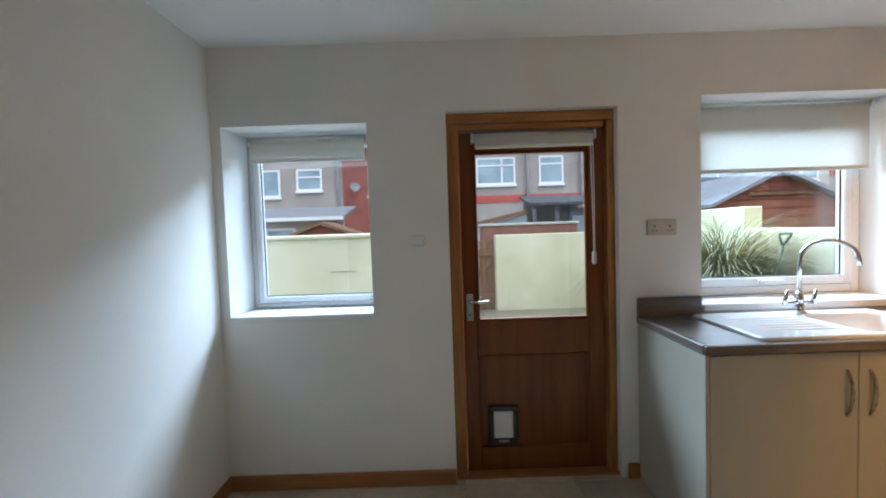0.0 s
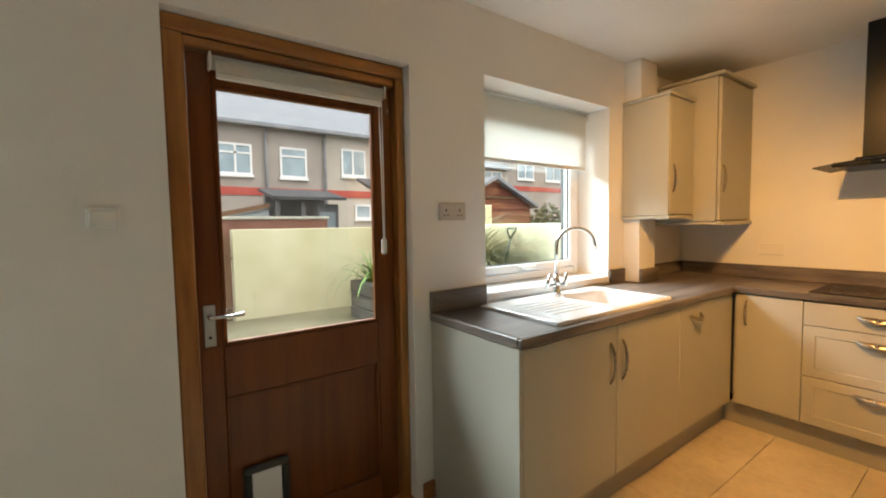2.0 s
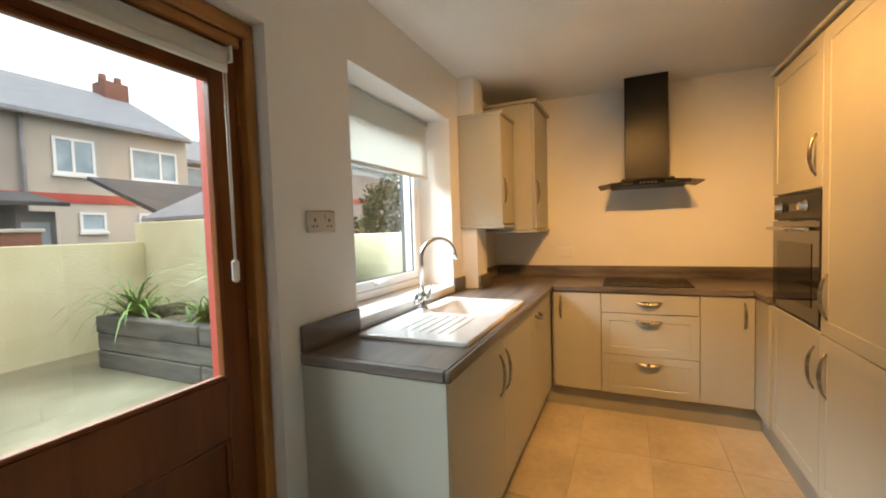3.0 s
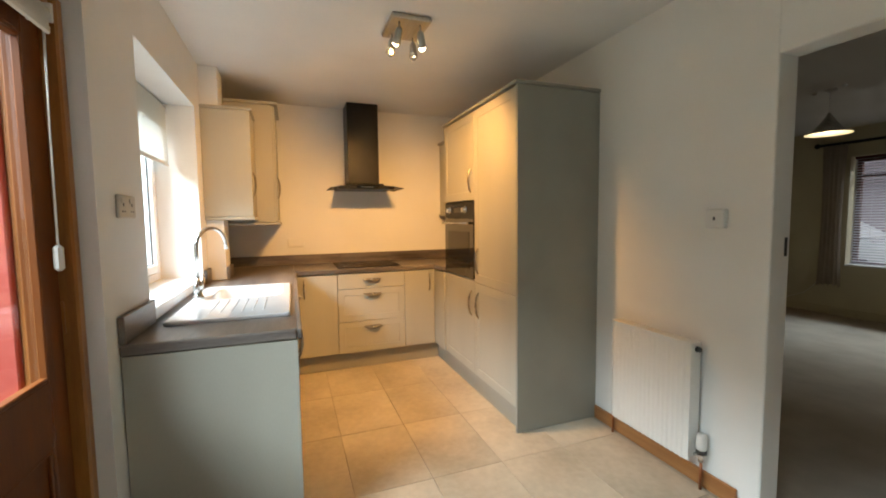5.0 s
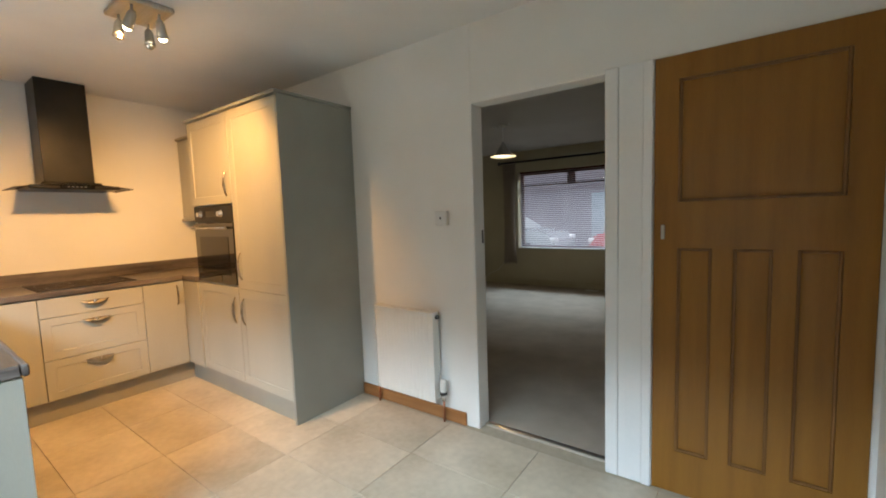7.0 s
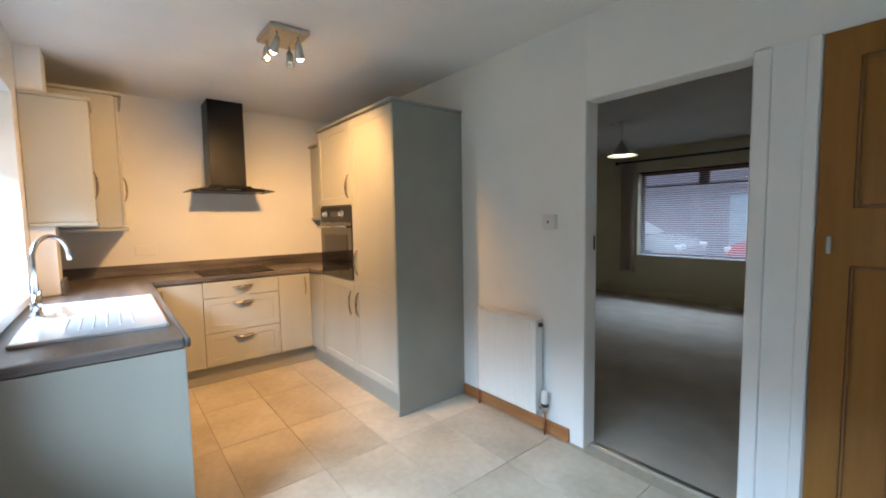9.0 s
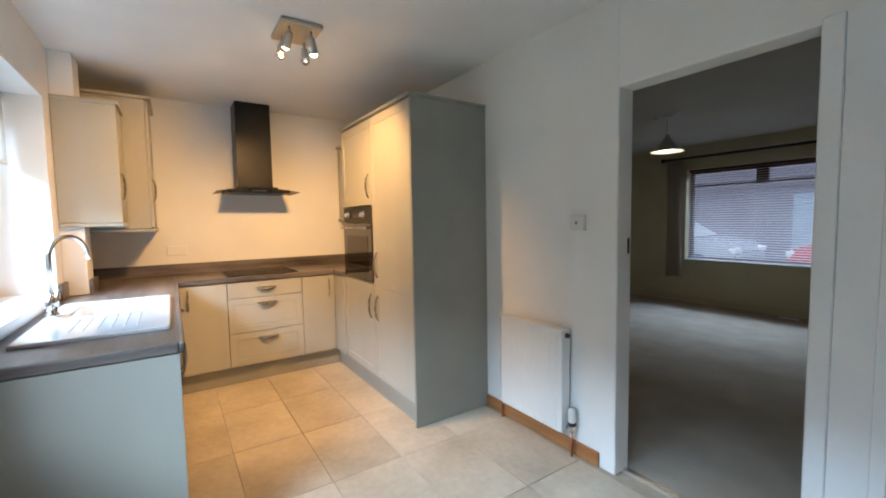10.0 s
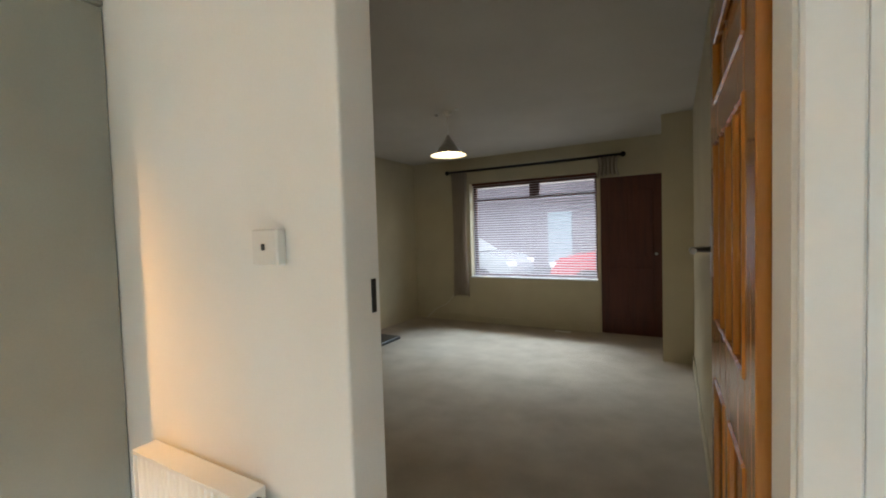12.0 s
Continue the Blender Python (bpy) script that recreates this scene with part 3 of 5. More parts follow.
def bow(pa, pb, out, parent, depth=0.024):
    """A bow handle between two places, standing out along a vector."""
    pa, pb, out = Vector(pa), Vector(pb), Vector(out)
    pts, rad = [], []
    for i in range(9):
        k = i / 8
        pts.append(pa.lerp(pb, k) + out * (depth * math.sin(math.pi * k) ** 0.6))
        rad.append(0.0045 + 0.0035 * math.sin(math.pi * k))
    return part("handle", tubes((pts, rad), n=8), PEWTER, parent, "pewter bow handle")


def cup(y, z, x, parent, w=0.085):
    """A cup pull on a drawer that faces -x, with a bright boss in its middle."""
    bm = bmesh.new()
    n, rows = 14, 5
    grid = []
    for j in range(rows + 1):
        th = math.pi / 2 * j / rows
        row = []
        for i in range(n + 1):
            u = -1 + 2 * i / n
            prof = max(0.0, 1 - abs(u) ** 2.2)
            row.append(bm.verts.new((x - 0.004 - 0.026 * math.sin(th) * prof ** 0.7, y + u * w, z + 0.012 - 0.002 * abs(u) - 0.032 * (1 - math.cos(th)) * prof - 0.008 * abs(u) ** 1.5 * 0)))
        grid.append(row)
    for j in range(rows):
        for i in range(n):
            f = bm.faces.new((grid[j][i], grid[j][i + 1], grid[j + 1][i + 1], grid[j + 1][i]))
            f.smooth = True
    h = part("handle", bm, PEWTER, parent, "pewter cup pull")
    bm = bmesh.new()
    bmesh.ops.create_uvsphere(bm, u_segments=10, v_segments=6, radius=0.011, matrix=Matrix.Translation((x - 0.022, y, z + 0.002)))
    part("boss", bm, CHROME, h)
    return h


CF = 1.925   # carcass front of the north run
def north_unit(name, x0, x1, label, left_handle=None, shaker=0.0):
    u = thing(name, ((x0 + x1) / 2, N, 0), label, "cabinet", "base units")
    part("body", boxes((x0 + 0.002, CF, 0.15, x1 - 0.002, N - 0.004, 0.765)), SAGE, u)
    d = front("door", x0, x1, 0.155, 0.866, CF, "y", -1, u, shaker=shaker)
    if left_handle is not None:
        bow((left_handle, CF - 0.02, 0.79), (left_handle, CF - 0.02, 0.60), (0, -1, 0), d)
    return u, d


north_unit("base_cabinet", 1.20, 1.815, "cream-sage base cabinet with one plain door under the worktop", 1.765)
north_unit("base_cabinet", 1.815, 2.42, "cream-sage base cabinet with one plain door under the sink", 1.86)
u3 = thing("appliance_cabinet", (2.74, N, 0), "cream-sage cabinet front with a cup handle near the corner", "cabinet", "base units")
part("body", boxes((2.422, CF, 0.15, 3.10, N - 0.004, 0.868)), SAGE, u3)
d3 = front("door", 2.42, 3.03, 0.155, 0.866, CF, "y", -1, u3)
part("filler", boxes((3.032, CF - 0.018, 0.155, 3.12, CF, 0.866)), SAGE, u3)
bm = bmesh.new()
tube(bm, [(2.54, CF - 0.02, 0.80), (2.56, CF - 0.042, 0.785), (2.60, CF - 0.05, 0.778), (2.64, CF - 0.042, 0.785), (2.66, CF - 0.02, 0.80)], [0.006, 0.01, 0.013, 0.01, 0.006], 8)
part("handle", bm, PEWTER, d3, "pewter cup pull")
ep = thing("end_panel", (1.19, 2.2, 0), "grey-green painted end panel of the base cabinets", "panel")
part("panel", boxes((1.182, 1.905, 0.0, 1.199, N - 0.004, 0.868), bev=0.0015), SAGE, ep)

# east run: narrow door, three drawers, narrow door
EF = 3.14
def east_unit(name, y0, y1, label):
    u = thing(name, (E, (y0 + y1) / 2, 0), label, "cabinet", "base units")
    part("body", boxes((EF, y0 + 0.002, 0.15, E - 0.004, y1 - 0.002, 0.868)), SAGE, u)
    return u


a1 = east_unit("base_cabinet", 1.555, 1.90, "narrow cream-sage corner cabinet with a bow handle")
da = front("door", 1.555, 1.885, 0.155, 0.866, EF, "x", -1, a1)
bow((EF - 0.02, 1.83, 0.83), (EF - 0.02, 1.83, 0.67), (-1, 0, 0), da)
a2 = east_unit("drawer_cabinet", 0.955, 1.555, "cream-sage three-drawer cabinet under the hob")
for z0, z1, s in ((0.155, 0.435, 0.075), (0.435, 0.728, 0.075), (0.728, 0.866, 0.0)):
    d = front("drawer", 0.955, 1.555, z0, z1, EF, "x", -1, a2, shaker=s)
    cup(1.255, z1 - (0.055 if s else 0.062), EF - 0.02, d)
a3 = east_unit("base_cabinet", 0.66, 0.955, "narrow cream-sage cabinet with a bow handle")
db = front("door", 0.66, 0.955, 0.155, 0.866, EF, "x", -1, a3)
bow((EF - 0.02, 0.715, 0.83), (EF - 0.02, 0.715, 0.67), (-1, 0, 0), db)
a4 = thing("corner_cabinet", (3.3, S, 0), "cream-sage corner cabinet beside the oven housing", "cabinet", "base units")
part("body", boxes((2.87, S + 0.004, 0.15, E - 0.004, 0.64, 0.868)), SAGE, a4)
part("filler", boxes((2.87, 0.641, 0.155, 3.138, 0.658, 0.866), bev=0.002), SAGE, a4)

# plinths
pl = thing("plinth", (2.2, 1.95, 0), "grey-cream plinth along the foot of the base cabinets", "plinth", kind="structure")
part("board", boxes((1.20, 1.965, 0, 3.19, 1.98, 0.149)), PLINTH, pl)
part("board", boxes((3.175, 0.61, 0, 3.19, 1.964, 0.149)), PLINTH, pl)
part("board", boxes((1.655, 0.595, 0, 3.174, 0.609, 0.149)), PLINTH, pl)

# worktops
wt = thing("worktop", (2.4, 2.2, 0.872), "dark grey-brown wood-effect laminate worktop over the sink units", "worktop")
part("slab", boxes((1.195, 1.908, 0.872, E - 0.003, 1.962, 0.910), (1.195, 1.962, 0.872, 1.50, N - 0.003, 0.910), (2.36, 1.962, 0.872, E - 0.003, N - 0.003, 0.910), (1.50, 2.40, 0.872, 2.36, N - 0.003, 0.910)), WORKTOP, wt)
part("front_edge", boxes((1.175, 1.888, 0.871, 3.104, 1.907, 0.9105), bev=0.005), WORKTOP, wt, "rounded laminate front edge")
part("end_edge", boxes((1.175, 1.908, 0.871, 1.1945, N - 0.003, 0.9105), bev=0.005), WORKTOP_E, wt, "rounded laminate end edge")
wh = thing("worktop", (3.4, 1.0, 0.872), "dark grey-brown wood-effect laminate worktop round the hob", "worktop")
part("slab", boxes((3.125, S + 0.004, 0.872, E - 0.003, 1.906, 0.910), (2.872, S + 0.004, 0.872, 3.124, 0.648, 0.910)), WORKTOP_E, wh)
part("front_edge", boxes((3.105, 0.669, 0.871, 3.1245, 1.887, 0.9105), bev=0.005), WORKTOP_E, wh, "rounded laminate front edge")
part("return_edge", boxes((2.872, 0.6485, 0.871, 3.1245, 0.668, 0.9105), bev=0.005), WORKTOP, wh)
us = thing("upstand", (2.5, N, 0.91), "dark wood-effect laminate upstand round the worktop", "upstand", kind="structure")
part("strip", boxes((1.178, N - 0.022, 0.912, W2[0] - 0.01, N - 0.002, 1.012), bev=0.003), WORKTOP, us)
part("strip", boxes((2.66, N - 0.022, 0.912, 2.834, N - 0.002, 1.005), (2.834, 2.348, 0.912, 3.07, 2.368, 1.005), (3.052, 2.37, 0.912, 3.07, N - 0.022, 1.005), (3.072, N - 0.022, 0.912, E - 0.004, N - 0.002, 1.005), bev=0.003), WORKTOP, us)
part("strip", boxes((E - 0.022, S + 0.02, 0.912, E - 0.002, N - 0.024, 1.005), bev=0.003), WORKTOP_E, us)

# sink
sk = thing("sink", (1.9, 2.2, 0.91), "white ceramic sink with a ribbed drainer, set in the worktop", "sink")
bm = bmesh.new()
def rrect(x0, x1, y0, y1, r, z, n=5):
    out = []
    for cx, cy, a0 in ((x1 - r, y1 - r, 0), (x0 + r, y1 - r, 90), (x0 + r, y0 + r, 180), (x1 - r, y0 + r, 270)):
        for i in range(n + 1):
            a = radians(a0 + 90 * i / n)
            out.append((cx + r * math.cos(a), cy + r * math.sin(a), z))
    return out


def loft(bm, loops, close=True):
    rows = [[bm.verts.new(p) for p in lp] for lp in loops]
    m = len(rows[0])
    for a, b in zip(rows, rows[1:]):
        for k in range(m):
            f = bm.faces.new((a[k], a[(k + 1) % m], b[(k + 1) % m], b[k]))
            f.smooth = True
    if close:
        bm.faces.new(rows[-1])
    return rows


SX0, SX1, SY0, SY1 = 1.435, 2.385, 1.93, 2.425
outer = [rrect(SX0, SX1, SY0, SY1, 0.02, 0.911), rrect(SX0, SX1, SY0, SY1, 0.02, 0.921), rrect(SX0 + 0.008, SX1 - 0.008, SY0 + 0.008, SY1 - 0.008, 0.02, 0.926)]
rows = loft(bm, outer, close=False)
# deck with a hole for the bowl
BX0, BX1, BY0, BY1 = 1.93, 2.345, 1.975, 2.34
inner = [bm.verts.new(p) for p in rrect(BX0, BX1, BY0, BY1, 0.07, 0.924)]
m = len(inner)
for k in range(m):
    bm.faces.new((rows[-1][k], rows[-1][(k + 1) % m], inner[(k + 1) % m], inner[k]))
prev = inner
for ins, z in ((0.008, 0.915), (0.018, 0.86), (0.035, 0.79), (0.07, 0.775)):
    cur = [bm.verts.new(p) for p in rrect(BX0 + ins, BX1 - ins, BY0 + ins, BY1 - ins, 0.06, z)]
    for k in range(m):
        f = bm.faces.new((prev[k], prev[(k + 1) % m], cur[(k + 1) % m], cur[k]))
        f.smooth = True
    prev = cur
bm.faces.new(prev)
bmesh.ops.recalc_face_normals(bm, faces=bm.faces)
part("basin", bm, CERAMIC, sk)
for i in range(6):
    y = 2.05 + i * 0.045
    part("rib", tubes(([(1.53, y, 0.921), (1.56, y, 0.9225), (1.82, y, 0.9225), (1.88, y, 0.921)], [0.004, 0.0055, 0.0055, 0.004]), n=6), CERAMIC, sk)
bm = bmesh.new()
lathe(bm, (2.14, 2.16, 0.776), [(0.0, 0.002), (0.03, 0.002), (0.042, 0.0)], 18)
part("waste", bm, CHROME, sk, "chrome waste")

# tap
tp = thing("mixer_tap", (1.995, 2.395, 0.925), "tall chrome swan-neck mixer tap with two levers on the sink", "tap")
bm = bmesh.new()
lathe(bm, (1.995, 2.395, 0.925), [(0.0, 0.0), (0.027, 0.0), (0.027, 0.012), (0.02, 0.02), (0.019, 0.06), (0.022, 0.075), (0.015, 0.09), (0.012, 0.11), (0.0, 0.11)], 18)
part("body", bm, CHROME, tp)
pts = [(1.995, 2.395, 1.02), (1.995, 2.395, 1.20)]
for i in range(1, 13):
    a = math.pi * i / 12 * 0.97
    pts.append((1.995 + 0.115 * (1 - math.cos(a)) * 0.85, 2.395 - 0.115 * (1 - math.cos(a)) * 0.5, 1.20 + 0.10 * math.sin(a)))
pts.append((pts[-1][0] + 0.004, pts[-1][1] - 0.002, pts[-1][2] - 0.035))
part("spout", tubes((pts, 0.011), n=12), CHROME, tp)
part("cross_arm", tubes(([(1.92, 2.395, 0.975), (2.07, 2.395, 0.975)], 0.012)), CHROME, tp)
for lx in (1.92, 2.07):
    part("lever", tubes(([(lx, 2.395, 0.965), (lx, 2.395, 0.99), (lx, 2.38, 1.045)], [0.013, 0.012, 0.005])), CHROME, tp)

# hob
hb = thing("hob", (3.4, 1.26, 0.91), "black glass hob set flush in the worktop", "hob")
part("glass", boxes((3.155, 0.975, 0.911, 3.64, 1.545, 0.917), bev=0.002), BLACKGLASS, hb)
for hx, hy, r in ((3.29, 1.12, 0.09), (3.29, 1.40, 0.075), (3.51, 1.12, 0.075), (3.51, 1.40, 0.1)):
    bm = bmesh.new()
    lathe(bm, (hx, hy, 0.9172), [(r - 0.002, 0), (r, 0.0003), (r + 0.002, 0)], 32)
    part("ring", bm, BLACKMETAL, hb)

# hood
HD = 1.238
hood = thing("cooker_hood", (E, HD, 1.62), "black chimney cooker hood with a curved glass canopy", "cooker hood")
part("chimney", boxes((E - 0.27, HD - 0.135, 1.67, E - 0.002, HD + 0.155, TOP - 0.003), bev=0.003), BLACKMETAL, hood)
part("body", boxes((E - 0.40, HD - 0.26, 1.622, E - 0.003, HD + 0.26, 1.650), (E - 0.32, HD - 0.17, 1.650, E - 0.003, HD + 0.18, 1.678), bev=0.008), BLACKMETAL, hood)
bm = bmesh.new()
n = 18
lo, hi = [], []
for i in range(n + 1):
    u = -1 + 2 * i / n
    z = 1.654 - 0.030 * u * u
    lo.append(((HD + 0.338 * u), z))
    hi.append(((HD + 0.338 * u), z + 0.006))
prism(bm, lo + hi[::-1], E - 0.42, E - 0.01, "x")
can = part("canopy", bm, HOODGLASS, hood, "curved smoked glass canopy")
can.visible_shadow = False
ctl = part("control_panel", boxes((E - 0.408, HD - 0.10, 1.626, E - 0.398, HD + 0.10, 1.648), bev=0.002), BLACKGLASS, hood)
for i in range(5):
    part("button", boxes((E - 0.412, HD - 0.05 + i * 0.024, 1.633, E - 0.407, HD - 0.036 + i * 0.024, 1.642), bev=0.001), CHROME, ctl)

# wall cabinets
wc = thing("wall_cabinet", (2.98, N, 1.36), "cream-sage wall cabinet with a bow handle beside the window", "cabinet", "wall cabinets")
part("body", boxes((2.831, 2.19, 1.375, 3.155, 2.366, 2.13)), SAGE, wc)
part("side_panel", boxes((2.812, 2.17, 1.372, 2.83, N - 0.003, 2.132), bev=0.0015), SAGE, wc)
wd = front("door", 2.832, 3.15, 1.375, 2.13, 2.189, "y", -1, wc)
bow((2.872, 2.168, 1.70), (2.872, 2.168, 1.52), (0, -1, 0), wd, 0.017)
part("cornice", boxes((2.802, 2.155, 2.134, 3.15, N - 0.003, 2.155), bev=0.004), SAGE, wc)
part("pelmet", boxes((2.806, 2.16, 1.345, 3.15, N - 0.003, 1.370), bev=0.004), SAGE, wc)
wk = thing("boiler_cabinet", (3.43, N, 1.31), "taller deeper cream-sage corner wall cabinet with a bow handle", "cabinet", "wall cabinets")
part("body", boxes((3.16, 2.03, 1.33, E - 0.003, N - 0.003, 2.275)), SAGE, wk)
kd = front("door", 3.165, E - 0.004, 1.335, 2.27, 2.029, "y", -1, wk)
bow((3.21, 2.008, 1.70), (3.21, 2.008, 1.52), (0, -1, 0), kd, 0.017)
part("cornice", boxes((3.145, 1.985, 2.277, E - 0.003, N - 0.003, 2.30), bev=0.004), SAGE, wk)
part("pelmet", boxes((3.152, 1.995, 1.302, E - 0.003, N - 0.003, 1.326), bev=0.004), SAGE, wk)
wsth = thing("wall_cabinet", (3.5, S, 1.37), "cream-sage wall cabinet in the corner past the oven housing", "cabinet", "wall cabinets")
part("body", boxes((2.90, S + 0.004, 1.39, E - 0.003, 0.365, 2.12)), SAGE, wsth)
front("door", 2.90, E - 0.004, 1.392, 2.118, 0.366, "y", 1, wsth)
part("cornice", boxes((2.90, S + 0.004, 2.122, E - 0.003, 0.405, 2.145), bev=0.004), SAGE, wsth)
part("pelmet", boxes((2.90, S + 0.004, 1.362, E - 0.003, 0.40, 1.387), bev=0.004), SAGE, wsth)

# tall housing
TF = 0.624
tu = thing("tall_fridge_cabinet", (1.95, S, 0), "tall cream-sage fridge cabinet, its end panel coloured darker as in shade", "cabinet", "tall cabinets")
part("body", boxes((1.652, S + 0.004, 0.15, 2.248, TF, 2.115)), SAGE, tu)
part("end_panel", boxes((1.633, S + 0.004, 0.0, 1.651, 0.645, 2.12), bev=0.0015), SAGE_SHADED, tu, "end panel in the cabinet paint, shade put into its colour")
f1 = front("door", 1.652, 2.249, 0.155, 0.86, TF, "y", 1, tu, shaker=0.085)
f2 = front("door", 1.652, 2.249, 0.86, 2.115, TF, "y", 1, tu, shaker=0.085)
bow((2.19, TF + 0.02, 0.79), (2.19, TF + 0.02, 0.60), (0, 1, 0), f1)
bow((2.19, TF + 0.02, 1.12), (2.19, TF + 0.02, 0.93), (0, 1, 0), f2)
part("cornice", boxes((1.622, S + 0.004, 2.122, 2.25, 0.662, 2.143), bev=0.004), SAGE_SHADED, tu)
ov = thing("oven_cabinet", (2.56, S, 0), "tall cream-sage oven housing with doors above and below", "cabinet", "tall cabinets")
part("body", boxes((2.252, S + 0.004, 0.15, 2.868, TF, 0.875), (2.252, S + 0.004, 1.47, 2.868, TF, 2.115), (2.252, S + 0.004, 0.875, 2.868, 0.10, 1.47), (2.252, 0.10, 0.875, 2.264, TF, 1.47), (2.856, 0.10, 0.875, 2.868, TF, 1.47)), SAGE, ov)
f3 = front("door", 2.251, 2.868, 0.155, 0.868, TF, "y", 1, ov, shaker=0.085)
f4 = front("door", 2.251, 2.868, 1.475, 2.115, TF, "y", 1, ov, shaker=0.085)
bow((2.31, TF + 0.02, 0.79), (2.31, TF + 0.02, 0.60), (0, 1, 0), f3)
bow((2.31, TF + 0.02, 1.71), (2.31, TF + 0.02, 1.53), (0, 1, 0), f4)
part("cornice", boxes((2.252, S + 0.004, 2.122, 2.872, 0.662, 2.143), bev=0.004), SAGE_SHADED, ov)
on = thing("oven", (2.56, 0.6, 0.875), "black built-in electric oven with steel knobs and handle", "oven")
part("body", boxes((2.266, 0.11, 0.88, 2.854, TF - 0.002, 1.465)), BLACKMETAL, on)
cp = part("control_panel", boxes((2.262, TF, 1.345, 2.858, TF + 0.018, 1.466), bev=0.003), BLACKMETAL, on)
for kx in (2.42, 2.74):
    part("knob", tubes(([(kx, TF + 0.018, 1.405), (kx, TF + 0.024, 1.405), (kx, TF + 0.026, 1.405), (kx, TF + 0.048, 1.405)], [0.030, 0.030, 0.022, 0.019]), n=18), CHROME, cp, "steel knob")
part("clock_display", boxes((2.50, TF + 0.018, 1.385, 2.66, TF + 0.0205, 1.43), bev=0.001), BLACKGLASS, cp)
od = part("oven_door", boxes((2.262, TF, 0.88, 2.858, TF + 0.022, 1.338), bev=0.003), OVENGLASS, on)
part("viewing_window", boxes((2.34, TF + 0.022, 0.95, 2.78, TF + 0.0245, 1.235), bev=0.001), BLACKGLASS, od, "dark glass viewing window")
part("handle", tubes(([(2.30, TF + 0.055, 1.30), (2.82, TF + 0.055, 1.30)], 0.009), ([(2.33, TF + 0.02, 1.30), (2.33, TF + 0.055, 1.30)], 0.006), ([(2.79, TF + 0.02, 1.30), (2.79, TF + 0.055, 1.30)], 0.006)), CHROME, od, "steel bar handle")

# ---- ceiling spotlights ----
sl = thing("spotlight_plate", (1.80, 1.27, TOP), "square chrome ceiling light with four spot heads, two lit", "ceiling light")
part("plate", boxes((1.67, 1.155, TOP - 0.028, 1.94, 1.375, TOP - 0.001), bev=0.006), STEEL, sl)
heads = (((1.72, 1.325), (0.72, 0.10, -0.68), True), ((1.73, 1.205), (0.45, -0.28, -0.85), True), ((1.88, 1.33), (-0.05, 0.15, -1), False), ((1.89, 1.20), (-0.05, 0.0, -1), False))
for (hx, hy), aim, lit in heads:
    aim = Vector(aim).normalized()
    p0 = Vector((hx, hy, TOP - 0.028))
    p1 = p0 + Vector((0, 0, -0.04))
    p2 = p1 + aim * 0.072
    hdp = part("spot_head", tubes(([p0, p1], 0.006), ([p1 - aim * 0.012, p1 + aim * 0.005, p1 + aim * 0.05, p2], [0.012, 0.02, 0.023, 0.027])), STEEL, sl)
    bm = bmesh.new()
    bmesh.ops.create_uvsphere(bm, u_segments=14, v_segments=8, radius=0.02, matrix=Matrix.Translation(p2))
    part("bulb", bm, BULB if lit else CHROME, hdp, "lit bulb" if lit else "unlit bulb")
    if lit:
        lamp("spot_lamp", "SPOT", look(p2 + aim * 0.03, p2 + aim), SPOT_W * (1.0 if hy > 1.3 else 0.85), WARM, shadow_soft_size=0.02, spot_size=radians(124), spot_blend=0.9)

# ---- radiator ----
rd = thing("radiator", (1.12, S, 0.1), "white ribbed panel radiator with a thermostatic valve", "radiator")
RX0, RX1, RZ0, RZ1 = 0.893, 1.405, 0.13, 0.722
part("back_panel", boxes((RX0 + 0.01, S + 0.02, RZ0, RX1 - 0.01, S + 0.032, RZ1 - 0.01), bev=0.003), RADW, rd)
bm = bmesh.new()
prof, nr = [], 16
prof.append((RX0, S + 0.075))
for i in range(nr):
    a = RX0 + 0.02 + (RX1 - RX0 - 0.04) * i / nr
    w = (RX1 - RX0 - 0.04) / nr
    prof += [(a, S + 0.079), (a + 0.35 * w, S + 0.079), (a + 0.5 * w, S + 0.0825), (a + 0.85 * w, S + 0.0825)]
prof += [(RX1 - 0.02, S + 0.079), (RX1, S + 0.075), (RX1, S + 0.068), (RX0, S + 0.068)]
prism(bm, prof, RZ0, RZ1 - 0.012, "z")
part("front_panel", bm, RADW, rd)
part("side_grille", boxes((RX0 - 0.004, S + 0.018, RZ0 + 0.02, RX0, S + 0.085, RZ1), bev=0.001), RADW, rd)
part("side_grille", boxes((RX1, S + 0.018, RZ0 + 0.02, RX1 + 0.004, S + 0.085, RZ1), bev=0.001), RADW, rd)
part("top_grille", boxes((RX0, S + 0.018, RZ1 - 0.012, RX1, S + 0.088, RZ1), bev=0.001), RADW, rd)
part("air_vent", tubes(([(RX0 - 0.002, S + 0.045, 0.69), (RX0 - 0.022, S + 0.045, 0.69)], [0.016, 0.012])), DARKPL, rd, "dark bleed cap")
vv = part("valve", tubes(([(RX0 - 0.002, S + 0.04, 0.16), (RX0 - 0.04, S + 0.04, 0.16)], 0.009), ([(RX0 - 0.04, S + 0.04, 0.14), (RX0 - 0.04, S + 0.04, 0.19)], 0.013)), CHROME, rd)
bm = bmesh.new()
lathe(bm, (RX0 - 0.04, S + 0.04, 0.19), [(0.0, 0.0), (0.022, 0.0), (0.022, 0.02), (0.026, 0.025), (0.022, 0.08), (0.016, 0.09), (0.0, 0.09)], 16)
part("valve_head", bm, PLASTICW, vv, "white thermostatic head")
bm = bmesh.new()
